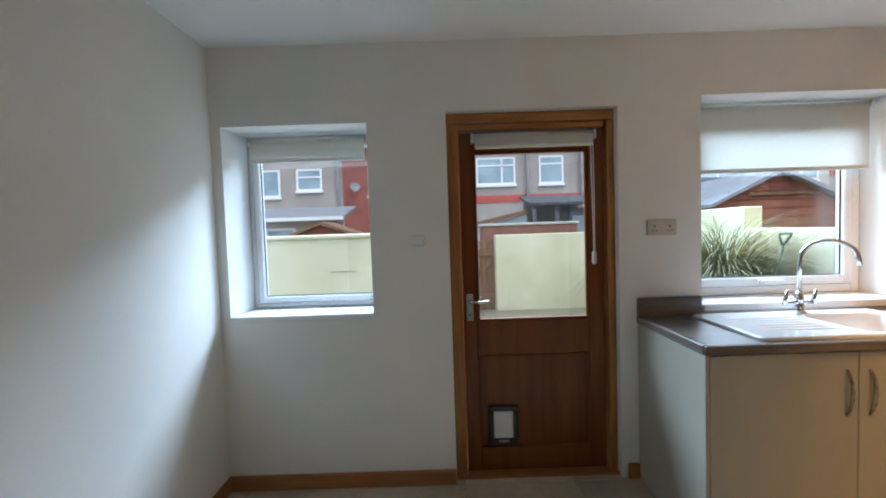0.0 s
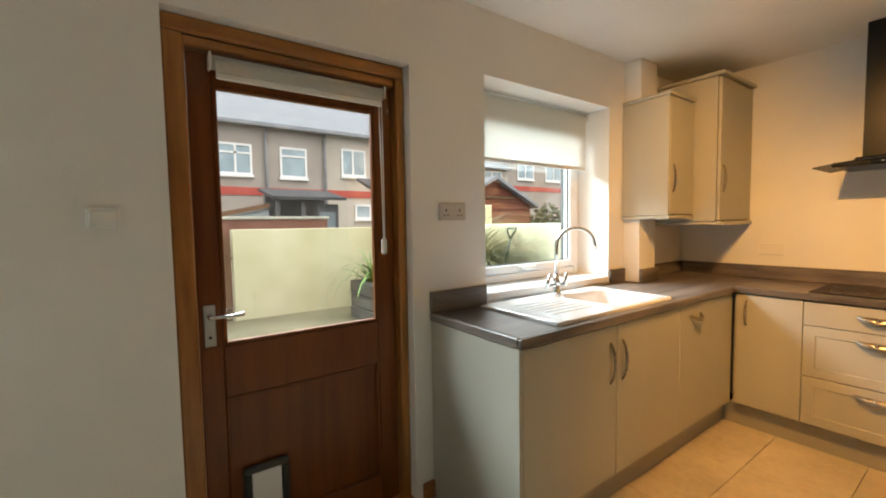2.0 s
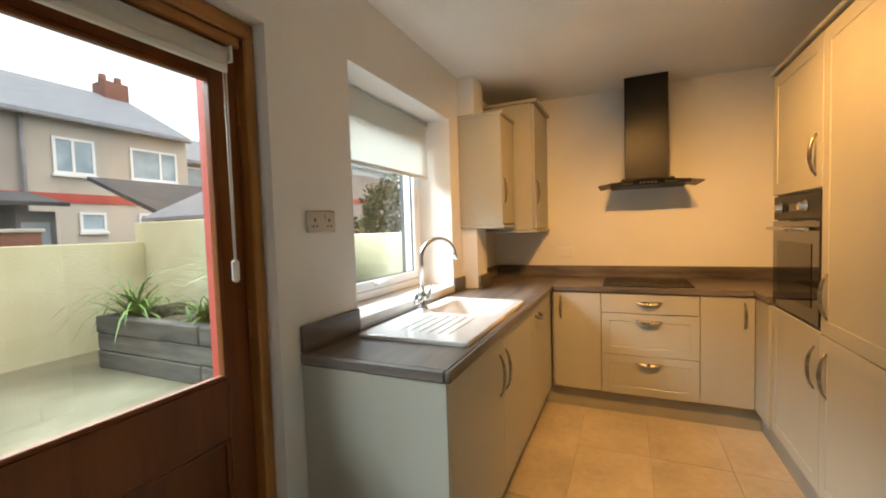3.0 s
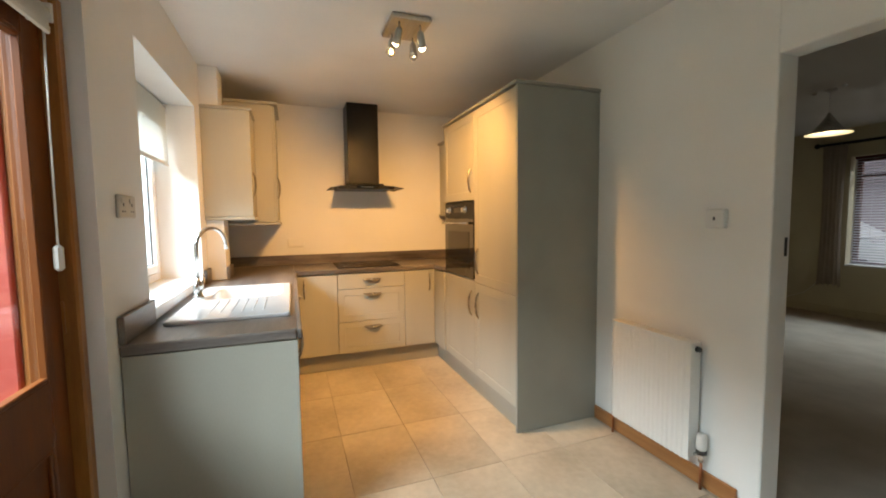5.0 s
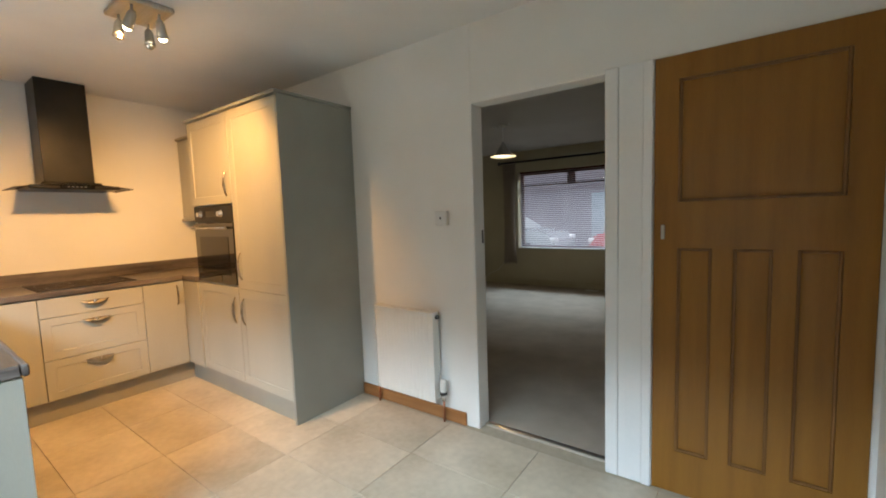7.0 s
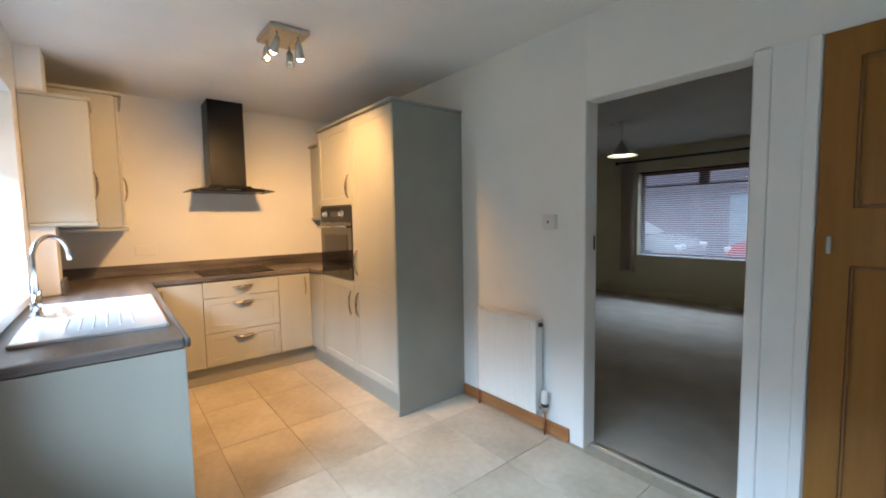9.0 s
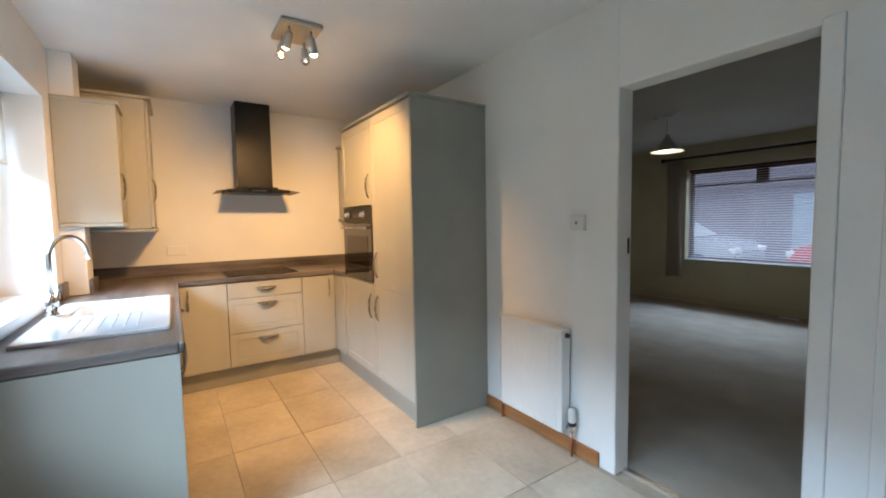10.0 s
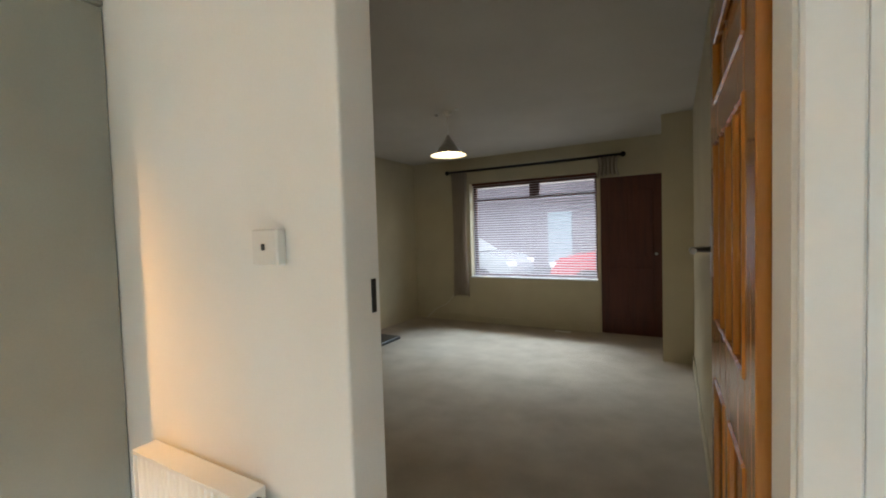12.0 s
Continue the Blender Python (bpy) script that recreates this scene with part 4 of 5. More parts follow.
lathe(bm, (RX0 - 0.04, S + 0.04, 0.182), [(0.0, 0.0), (0.024, 0.0), (0.024, 0.02), (0.0, 0.02)], 16)
part("valve_collar", bm, DARKPL, vv)
part("pipe", tubes(([(RX0 - 0.04, S + 0.04, 0.145), (RX0 - 0.04, S + 0.04, 0.0)], 0.0075)), COPPER, rd, "copper pipe")
part("lockshield", tubes(([(RX1 + 0.002, S + 0.04, 0.16), (RX1 + 0.03, S + 0.04, 0.16)], 0.009), ([(RX1 + 0.03, S + 0.04, 0.14), (RX1 + 0.03, S + 0.04, 0.19)], [0.012, 0.009])), CHROME, rd)
part("pipe", tubes(([(RX1 + 0.03, S + 0.04, 0.145), (RX1 + 0.03, S + 0.04, 0.0)], 0.0075)), COPPER, rd, "copper pipe")

# ---- cupboard door and lounge door ----
cd = thing("door_2", (-0.72, S, 0), "closed oak-veneered cupboard door with one wide and three tall panels", "door", kind="structure")
cx0, cx1, cy = CUP[0] + 0.003, CUP[1] - 0.003, S + 0.012
TH = 0.035
rails = [(cx1 - 0.095, 0.006, cx1, 1.996), (cx0, 0.006, cx0 + 0.095, 1.996), (cx0 + 0.095, 1.895, cx1 - 0.095, 1.996), (cx0 + 0.095, 1.16, cx1 - 0.095, 1.365), (cx0 + 0.095, 0.006, cx1 - 0.095, 0.21)]
pw = (cx1 - cx0 - 0.19 - 2 * 0.075) / 3
m1, m2 = cx0 + 0.095 + pw, cx0 + 0.095 + 2 * pw + 0.075
rails += [(m1, 0.21, m1 + 0.075, 1.16), (m2, 0.21, m2 + 0.075, 1.16)]
part("door_leaf", boxes(*[(a, cy - TH, b, c, cy, d) for a, b, c, d in rails]), PINE, cd)
panels = [(cx0 + 0.095, 1.365, cx1 - 0.095, 1.895), (cx0 + 0.095, 0.21, m1, 1.16), (m1 + 0.075, 0.21, m2, 1.16), (m2 + 0.075, 0.21, cx1 - 0.095, 1.16)]
for a, b, c, d in panels:
    part("panel", boxes((a - 0.002, cy - TH + 0.008, b - 0.002, c + 0.002, cy - 0.014, d + 0.002)), PINE, cd)
    part("moulding", boxes((a, cy - 0.013, b, a + 0.012, cy - 0.003, d), (c - 0.012, cy - 0.013, b, c, cy - 0.003, d), (a + 0.012, cy - 0.013, b, c - 0.012, cy - 0.003, b + 0.012), (a + 0.012, cy - 0.013, d - 0.012, c - 0.012, cy - 0.003, d), bev=0.003), PINE_DARK, cd)
part("catch", boxes((cx1 - 0.045, cy, 1.20, cx1 - 0.03, cy + 0.012, 1.265), bev=0.003), STEEL, cd, "small metal catch")

ld = thing("door_3", (-0.122, -0.09, 0), "varnished pine panelled lounge door standing open", "door", kind="structure")
H0, H1 = Vector((-0.122, -0.09)), Vector((-0.112, -0.805))
dirv = (H1 - H0).normalized()
ang = math.atan2(dirv.y, dirv.x)
LM = Matrix.Translation((H0.x, H0.y, 0)) @ Matrix.Rotation(ang, 4, "Z")   # local x runs along the leaf; +y is the face seen


def leafpart(name, bm, mat, parent=None, label=""):
    bmesh.ops.transform(bm, matrix=LM, verts=bm.verts)
    return part(name, bm, mat, parent or ld, label)


LW = 0.716
lrails = [(0, 0.01, 0.10, 1.96), (LW - 0.10, 0.01, LW, 1.96), (0.10, 1.86, LW - 0.10, 1.96), (0.10, 1.58, LW - 0.10, 1.68), (0.10, 0.90, LW - 0.10, 1.06), (0.10, 0.01, LW - 0.10, 0.20), (LW / 2 - 0.04, 0.20, LW / 2 + 0.04, 0.90)]
leafpart("door_leaf", boxes(*[(a, -0.038, b, c, 0.0, d) for a, b, c, d in lrails], bev=0.002), ORANGEWOOD)
for a, b, c, d in ((0.10, 1.68, LW - 0.10, 1.86), (0.10, 1.06, LW - 0.10, 1.58), (0.10, 0.20, LW / 2 - 0.04, 0.90), (LW / 2 + 0.04, 0.20, LW - 0.10, 0.90)):
    leafpart("panel", boxes((a - 0.002, -0.028, b - 0.002, c + 0.002, -0.012, d + 0.002)), ORANGEWOOD)
    leafpart("moulding", boxes((a, -0.012, b, a + 0.014, 0.004, d), (c - 0.014, -0.012, b, c, 0.004, d), (a + 0.014, -0.012, b, c - 0.014, 0.004, b + 0.014), (a + 0.014, -0.012, d - 0.014, c - 0.014, 0.004, d), bev=0.004), ORANGEWOOD)
for gx in (0.24, 0.36, 0.48):
    leafpart("glazing_bar", boxes((gx - 0.008, -0.012, 1.06, gx + 0.008, 0.002, 1.58), bev=0.003), ORANGEWOOD)
leafpart("door_handle", tubes(([(LW - 0.05, 0, 1.27), (LW - 0.05, 0.05, 1.27), (LW - 0.06, 0.055, 1.27), (LW - 0.15, 0.055, 1.27)], [0.010, 0.008, 0.008, 0.009])), STEEL, label="steel lever handle")
leafpart("handle_plate", boxes((LW - 0.07, 0.0, 1.19, LW - 0.03, 0.006, 1.34), bev=0.002), STEEL)
part("hinge", boxes((-0.147, -0.089, 1.75, -0.125, -0.06, 1.85), bev=0.002), PLASTICW, ld)
stp = thing("strike_plate", (OPEN[1] - 0.012, -0.12, 1.0), "dark metal strike plate in the door lining", "strike plate")
part("plate", boxes((OPEN[1] - 0.004, -0.058, 1.16, OPEN[1] - 0.0005, -0.042, 1.24), bev=0.001), DARKPL, stp)
# ---- the lounge ----
lw = thing("window_3", (1.73, FAR, LWIN[2]), "wide dark-wood-framed lounge window with two top lights", "window", kind="structure")
x0, x1, z0, z1, fy = LWIN[0], LWIN[1], LWIN[2], LWIN[3], FAR - 0.14
TR = 1.82
part("window_frame", boxes((x0 + 0.003, fy - 0.05, z0 + 0.003, x0 + 0.05, fy, z1 - 0.003), (x1 - 0.05, fy - 0.05, z0 + 0.003, x1 - 0.003, fy, z1 - 0.003), (x0 + 0.05, fy - 0.05, z0 + 0.003, x1 - 0.05, fy, z0 + 0.05), (x0 + 0.05, fy - 0.05, z1 - 0.06, x1 - 0.05, fy, z1 - 0.003), (x0 + 0.05, fy - 0.05, TR - 0.02, x1 - 0.05, fy, TR + 0.02), (1.62, fy - 0.05, TR + 0.02, 1.76, fy, z1 - 0.06), bev=0.004), MAHOG, lw)
for a, b, c, d in ((x0 + 0.05, x1 - 0.05, z0 + 0.05, TR - 0.02), (x0 + 0.05, 1.62, TR + 0.02, z1 - 0.06), (1.76, x1 - 0.05, TR + 0.02, z1 - 0.06)):
    p = part("pane", boxes((a, fy - 0.03, c, b, fy - 0.024, d)), GLASS, lw)
    p.visible_shadow = False
part("window_sill", boxes((x0 + 0.003, fy, z0 - 0.002, x1 - 0.003, FAR + 0.03, z0 + 0.018), bev=0.004), GLOSSW, lw)
vb = thing("venetian_blind", (1.73, FAR - 0.05, z1), "white venetian blind lowered with open slats in the lounge window", "blind")
part("head_rail", boxes((x0 + 0.02, FAR - 0.085, z1 - 0.035, x1 - 0.02, FAR - 0.045, z1 - 0.004), bev=0.003), MAHOG, vb)
part("bottom_rail", boxes((x0 + 0.02, FAR - 0.075, z0 + 0.022, x1 - 0.02, FAR - 0.05, z0 + 0.036), bev=0.002), SLAT, vb)
slat_bm = bmesh.new()
box(slat_bm, x0 + 0.02, -0.0125, -0.0006, x1 - 0.02, 0.0125, 0.0006)
bmesh.ops.rotate(slat_bm, cent=(0, 0, 0), matrix=Matrix.Rotation(radians(-36), 3, "X"), verts=slat_bm.verts)
first = part("slat", slat_bm, SLAT, vb)
first.location = (0, FAR - 0.0625, z0 + 0.06)
zz = z0 + 0.06
while zz < z1 - 0.06:
    zz += 0.034
    s = first.copy()
    scene.collection.objects.link(s)
    s.location = (0, FAR - 0.0625, zz)
for cx in (1.05, 1.73, 2.42):
    part("ladder_cord", tubes(([(cx, FAR - 0.049, z0 + 0.03), (cx, FAR - 0.049, z1 - 0.03)], 0.0015), n=5), SLAT, vb)
rail = thing("curtain_rail", (1.73, FAR + 0.08, 2.24), "dark metal curtain pole above the lounge window", "curtain pole")
part("pole", tubes(([(0.52, FAR + 0.08, 2.235), (2.95, FAR + 0.08, 2.235)], 0.019)), BLACKMETAL, rail)
for rx in (0.52, 2.95):
    bm = bmesh.new()
    bmesh.ops.create_uvsphere(bm, u_segments=10, v_segments=6, radius=0.034, matrix=Matrix.Translation((rx, FAR + 0.08, 2.235)))
    part("finial", bm, BLACKMETAL, rail)
for rx in (0.6, 1.73, 2.85):
    part("bracket", tubes(([(rx, FAR + 0.002, 2.235), (rx, FAR + 0.08, 2.235)], 0.008)), BLACKMETAL, rail)


def curtain(cx0, cx1, ztop, zbot, label):
    c = thing("curtain", ((cx0 + cx1) / 2, FAR + 0.08, zbot), label, "curtain")
    bm = bmesh.new()
    cols, rows_ = 40, 12
    g = []
    for j in range(rows_ + 1):
        t = j / rows_
        pinch = 1 - 0.18 * math.sin(math.pi * t)
        g.append([bm.verts.new(((cx0 + cx1) / 2 + (i / cols - 0.5) * (cx1 - cx0) * pinch, FAR + 0.085 + 0.03 * math.sin(i / cols * 2 * math.pi * 5 + 0.4 * math.sin(3 * t)), ztop + (zbot - ztop) * t - 0.02 * t * math.sin(i * 0.7))) for i in range(cols + 1)])
    for j in range(rows_):
        for i in range(cols):
            f = bm.faces.new((g[j][i], g[j][i + 1], g[j + 1][i + 1], g[j + 1][i]))
            f.smooth = True
    part("cloth", bm, CURTAIN, c)


curtain(2.62, 2.88, 2.22, 0.40, "bunched beige curtain hanging at the side of the window")
curtain(0.56, 0.82, 2.22, 1.99, "short bunched beige curtain end above the front door")
lp = thing("pendant_lamp", (1.76, -2.58, TOP), "small dull cone pendant lamp with a pale inside", "pendant lamp")
part("flex", tubes(([(1.76, -2.58, TOP), (1.76, -2.58, 2.22)], 0.004), n=6), PLASTICW, lp)
bm = bmesh.new()
lathe(bm, (1.76, -2.58, 0), [(0.012, 2.225), (0.02, 2.205), (0.06, 2.14), (0.11, 2.075), (0.165, 2.045)], 28)
part("shade", bm, STEEL, lp, "dull metal cone shade")
bm = bmesh.new()
lathe(bm, (1.76, -2.58, 0), [(0.165, 2.043), (0.108, 2.070), (0.058, 2.135), (0.03, 2.16)], 28)
part("shade_lining", bm, PLASTICW, lp, "cream inside")
bm = bmesh.new()
bmesh.ops.create_uvsphere(bm, u_segments=12, v_segments=8, radius=0.028, matrix=Matrix.Translation((1.76, -2.58, 2.10)))
part("bulb", bm, BULB_LOW, lp, "lit bulb")
lamp("pendant_light", "POINT", Matrix.Translation((1.76, -2.58, 2.062)), 4.5, (1.0, 0.78, 0.45), shadow_soft_size=0.03)
bm = bmesh.new()
lathe(bm, (1.76, -2.58, TOP), [(0.045, -0.001), (0.045, -0.012), (0.012, -0.03), (0.0, -0.03)], 18)
part("ceiling_rose", bm, PLASTICW, lp)
for sx, sy in ((-0.12, 0.05), (0.13, -0.02)):
    sd = thing("ceiling_hook", (1.76 + sx, -2.58 + sy, TOP), "small pale fitting on the lounge ceiling", "hook")
    bm = bmesh.new()
    lathe(bm, (1.76 + sx, -2.58 + sy, TOP), [(0.02, -0.001), (0.018, -0.012), (0.0, -0.014)], 12)
    part("base", bm, PLASTICW, sd)
fd = thing("door_4", (0.46, FAR, 0), "closed dark mahogany-stained front door", "door", kind="structure")
part("door_leaf", boxes((LDOOR[0] + 0.004, FAR - 0.05, 0.01, LDOOR[1] - 0.004, FAR - 0.006, LDOOR[3] - 0.004), bev=0.003), MAHOG, fd)
for a, b in ((0.20, 0.42), (0.48, 0.70)):
    part("panel", boxes((a, FAR - 0.012, 0.2, b, FAR + 0.002, 0.85), (a, FAR - 0.012, 1.0, b, FAR + 0.002, 1.8), bev=0.005), MAHOG, fd)
part("door_handle", tubes(([(0.17, FAR - 0.01, 1.02), (0.17, FAR + 0.03, 1.02)], [0.012, 0.018])), STEEL, fd, "metal knob")
hrt = thing("hearth", (3.3, -2.9, 0), "dark stone hearth slab on the carpet", "hearth")
part("slab", boxes((3.04, -3.52, 0.007, 3.598, -2.2, 0.045), bev=0.006), BLACKMETAL, hrt)
pap = thing("paper", (1.28, -4.66, 0.01), "small white scrap on the carpet by the front wall", "paper")
part("sheet", boxes((1.16, -4.70, 0.0075, 1.36, -4.62, 0.014), bev=0.002), PLASTICW, pap)
lcb = thing("cable", (2.9, FAR, 0.1), "thin white cable trailing down the wall and floor", "cable")
part("wire", tubes(([(2.86, FAR + 0.03, 0.55), (2.93, FAR + 0.02, 0.38), (3.05, FAR + 0.02, 0.25), (3.25, FAR + 0.02, 0.16), (3.4, FAR + 0.05, 0.012)], 0.004), n=6), PLASTICW, lcb)

# ---- outdoors at the back ----
setting("ground", boxes((-400, -400, -0.35, 400, 400, -0.13)), ASPHALT, "dark ground beyond the yards", "ground")
setting("pavement_yard", boxes((-5.5, NB + 0.02, -0.129, 3.45, 7.35, -0.01)), YARD, "damp concrete paving of the back yard", "yard")
setting("path_back_street", boxes((-40, 7.6, -0.129, 60, 15.4, -0.06)), YARD, "back lane between the yards and the terrace", "lane")


def yard_wall(name, rows, label, cope=True, face=CREAMWALL):
    t = thing(name, (rows[0][0], rows[0][1], 0), label, "garden wall", kind="structure")
    for x0, y0, x1, y1, h in rows:
        part("wall_face", boxes((x0, y0, -0.12, x1, y1, h), bev=0.01), face, t)
        if cope:
            part("coping", boxes((x0 - 0.03, y0 - 0.03, h + 0.001, x1 + 0.03, y1 + 0.03, h + 0.055), bev=0.012), COPING if cope == 1 else CREAMWALL, t)
    return t


yard_wall("wall_yard_back", [(1.04, 7.35, 3.45, 7.55, 1.31)], "cream painted back wall of the yard", cope=0)
yard_wall("wall_yard_west", [(-6.0, 5.6, 0.05, 5.8, 1.36)], "cream painted yard wall with a flat coping", cope=2)
yard_wall("wall_yard_east", [(3.45, 4.75, 3.65, 7.55, 1.57), (3.45, NB + 0.3, 3.65, 4.748, 1.33)], "cream painted side wall of the yard, stepped down", cope=0)
yard_wall("wall_lane", [(0.9, 8.5, 2.85, 8.7, 1.47)], "dark weathered lane wall past the yard", cope=1, face=STACK)
tagged(link("wall_crack", boxes((-1.35, 5.594, 0.92, -1.02, 5.599, 0.926)), PIPE), "dark crack line on the painted wall", "crack", kind="structure")
gate = thing("gate", (0.7, 7.4, 0), "brown weathered wooden gate beside the yard wall", "gate")
for i in range(5):
    part("board", boxes((0.37 + i * 0.13, 7.40, 0.0, 0.492 + i * 0.13, 7.425, 1.22), bev=0.004), BROWNWOOD, gate)
part("rail", boxes((0.37, 7.37, 0.18, 1.02, 7.399, 0.28), (0.37, 7.37, 0.95, 1.02, 7.399, 1.05), bev=0.004), BROWNWOOD, gate)
bm = bmesh.new()
box(bm, 0, 0, 0, 0.92, 0.028, 0.09, 0.004)
bmesh.ops.transform(bm, matrix=Matrix.Translation((0.40, 7.368, 0.25)) @ Matrix.Rotation(radians(-48), 4, "Y") @ Matrix.Translation((0, 0, -0.04)), verts=bm.verts)
part("brace", bm, BROWNWOOD, gate)

# planter of sleepers
pt = thing("planter", (2.95, 5.3, 0), "raised planter of dark weathered timber sleepers full of soil", "planter")
for i in range(3):
    z = 0.0 + i * 0.185
    o = 0.015 * (i % 2)
    part("sleeper", boxes((2.47 + o, 3.3, z - 0.009, 2.60 + o, 4.93 - 0.3 * (i % 2), z + 0.17), bev=0.012), SLEEPER, pt)
    part("sleeper", boxes((2.47 + o * 0.5, 4.94 - 0.3 * (i % 2), z - 0.009, 2.60, 6.57, z + 0.17), bev=0.012), SLEEPER, pt)
    part("sleeper", boxes((2.605, 6.44 + o, z - 0.009, 3.44, 6.57 + o, z + 0.17), bev=0.012), SLEEPER, pt)
bm = bmesh.new()
bmesh.ops.create_grid(bm, x_segments=16, y_segments=44, size=0.5, matrix=Matrix.Translation((3.02, 4.9, 0.48)) @ Matrix.Diagonal((0.83, 3.05, 1, 1)))
for v in bm.verts:
    v.co.z += 0.10 * noise.noise(v.co * 3.0) + 0.05 * noise.noise(v.co * 11)
part("soil", bm, SOIL, pt)


def blades(name, centre, count, length, spread, droop, width, mat, label, seed, category="shrub"):
    """A plant of many narrow curving blades."""
    rng = random.Random(seed)
    t = thing(name, centre, label, category)
    bm = bmesh.new()
    for _ in range(count):
        a, tilt = rng.uniform(0, 2 * math.pi), rng.uniform(0.05, spread)
        L, w = length * rng.uniform(0.5, 1.0), width * rng.uniform(0.6, 1.3)
        base = Vector(centre) + Vector((rng.gauss(0, 0.05), rng.gauss(0, 0.05), 0))
        d = Vector((math.cos(a), math.sin(a), 0))
        side = Vector((-d.y, d.x, 0))
        prev = None
        for j in range(6):
            k = j / 5
            th = tilt + droop * k * k
            p = base + L * k * (d * math.sin(th) + Vector((0, 0, math.cos(th))))
            ww = w * (1 - k ** 2) + 0.0008
            cur = (bm.verts.new(p - side * ww), bm.verts.new(p + side * ww))
            if prev:
                bm.faces.new((prev[0], prev[1], cur[1], cur[0]))
            prev = cur
    part("leaves", bm, mat, t)
    return t


blades("grass_shrub", (3.0, 4.45, 0.45), 2600, 1.4, 0.62, 0.6, 0.0028, LEAF, "feathery pale green grass-like shrub in the planter", 3)
blades("spiky_plant", (2.7, 6.25, 0.5), 70, 0.85, 1.3, 0.7, 0.016, LEAFG, "spiky long-leaved plant drooping over the planter", 5)
blades("spiky_plant", (2.8, 5.2, 0.48), 60, 0.45, 1.3, 0.6, 0.02, LEAFG, "low leafy plant in the planter", 6)
blades("weed_clump", (2.72, 3.95, 0.52), 90, 0.22, 1.2, 0.5, 0.02, LEAFG, "bright green weed at the edge of the planter", 7)
blades("weed_clump", (3.0, 4.7, 0.48), 140, 0.3, 1.3, 0.6, 0.012, LEAF, "dry low weeds in the planter", 8)
spd = thing("garden_spade", (3.2, 4.15, 0.45), "green-handled garden spade leaning on the yard wall", "spade")
part("shaft", tubes(([(3.18, 4.16, 0.45), (3.38, 4.16, 1.16)], 0.016)), STEMG, spd)
part("grip", tubes(([(3.38, 4.16, 1.16), (3.395, 4.10, 1.25), (3.405, 4.09, 1.28), (3.405, 4.22, 1.28), (3.395, 4.22, 1.25), (3.38, 4.16, 1.16)], 0.012), n=8), STEMG, spd)

def bush(name, centre, size, count, label, seed):
    """A clipped dark bush: a short trunk with limbs and a crown of many small leaves in clumps."""
    rng = random.Random(seed)
    t = thing(name, centre, label, "bush")
    bm = bmesh.new()
    cx, cy, cz = centre
    tube(bm, [(cx, cy, cz), (cx + 0.05, cy, cz + size[2] * 0.5)], [0.09, 0.05], 8)
    for k in range(5):
        a = k * 1.26
        tube(bm, [(cx, cy, cz + 0.3 + 0.1 * k), (cx + 0.6 * size[0] * math.cos(a), cy + 0.6 * size[1] * math.sin(a), cz + size[2] * 0.6)], [0.04, 0.015], 6)
    part("trunk", bm, BROWNWOOD, t)
    bm = bmesh.new()
    for _ in range(count):
        v = Vector((rng.gauss(0, 1), rng.gauss(0, 1), rng.gauss(0, 1))).normalized()
        r = rng.uniform(0.6, 1.0) * (1 + 0.25 * noise.noise(v * 2.5))
        p = Vector((cx + v.x * r * size[0], cy + v.y * r * size[1], cz + size[2] * 0.58 + v.z * r * size[2] * 0.45))
        a, b = Vector((rng.gauss(0, 1), rng.gauss(0, 1), rng.gauss(0, 1))).normalized() * 0.07, Vector((rng.gauss(0, 1), rng.gauss(0, 1), rng.gauss(0, 1))).normalized() * 0.05
        bm.faces.new([bm.verts.new(p - a), bm.verts.new(p + b), bm.verts.new(p + a), bm.verts.new(p - b)])
    part("crown", bm, OLIVE, t)


bush("garden_bush", (9.35, 7.0, -0.13), (0.72, 0.9, 2.8), 3500, "dark green garden bush past the yard wall", 11)
bush("garden_bush", (7.0, 6.6, -0.13), (0.55, 0.5, 1.75), 1800, "small dark bush beside the shed", 12)

# neighbour's shed
sh = thing("shed", (5.1, 6.8, 0), "brown weatherboarded garden shed with a grey felt roof", "shed")
sx0, sx1, sy = 4.15, 6.05, 6.3
part("wall", boxes((sx0 + 0.03, sy + 0.03, -0.13, sx1 - 0.03, sy + 2.0, 1.68)), SHEDWOOD, sh)
for i in range(16):
    z = 0.1 + i * 0.125
    half = (sx1 - sx0) / 2 if z < 1.62 else max(0.05, (sx1 - sx0) / 2 * (2.12 - z - 0.06) / 0.44)
    mx = (sx0 + sx1) / 2
    bm = bmesh.new()
    prism(bm, [(sy, z), (sy + 0.028, z), (sy + 0.028, z + 0.123), (sy + 0.016, z + 0.123)], mx - half, mx + half, "x")
    part("board", bm, SHEDWOOD, sh)
mx = (sx0 + sx1) / 2
bm = bmesh.new()
prism(bm, [(sx0, 1.68), (sx1, 1.68), (mx, 2.10)], sy + 0.03, sy + 2.0, "y")
part("gable", bm, SHEDWOOD, sh)
bm = bmesh.new()
prism(bm, [(sx0 - 0.12, 1.62), (mx, 2.12), (sx1 + 0.12, 1.62), (sx1 + 0.12, 1.67), (mx, 2.18), (sx0 - 0.12, 1.67)], sy - 0.12, sy + 2.1, "y")
part("roof", bm, SLATE, sh, "grey felted roof")
part("lintel", boxes((4.65, sy - 0.03, 1.78, 5.6, sy - 0.002, 1.83), bev=0.003), BROWNWOOD, sh)


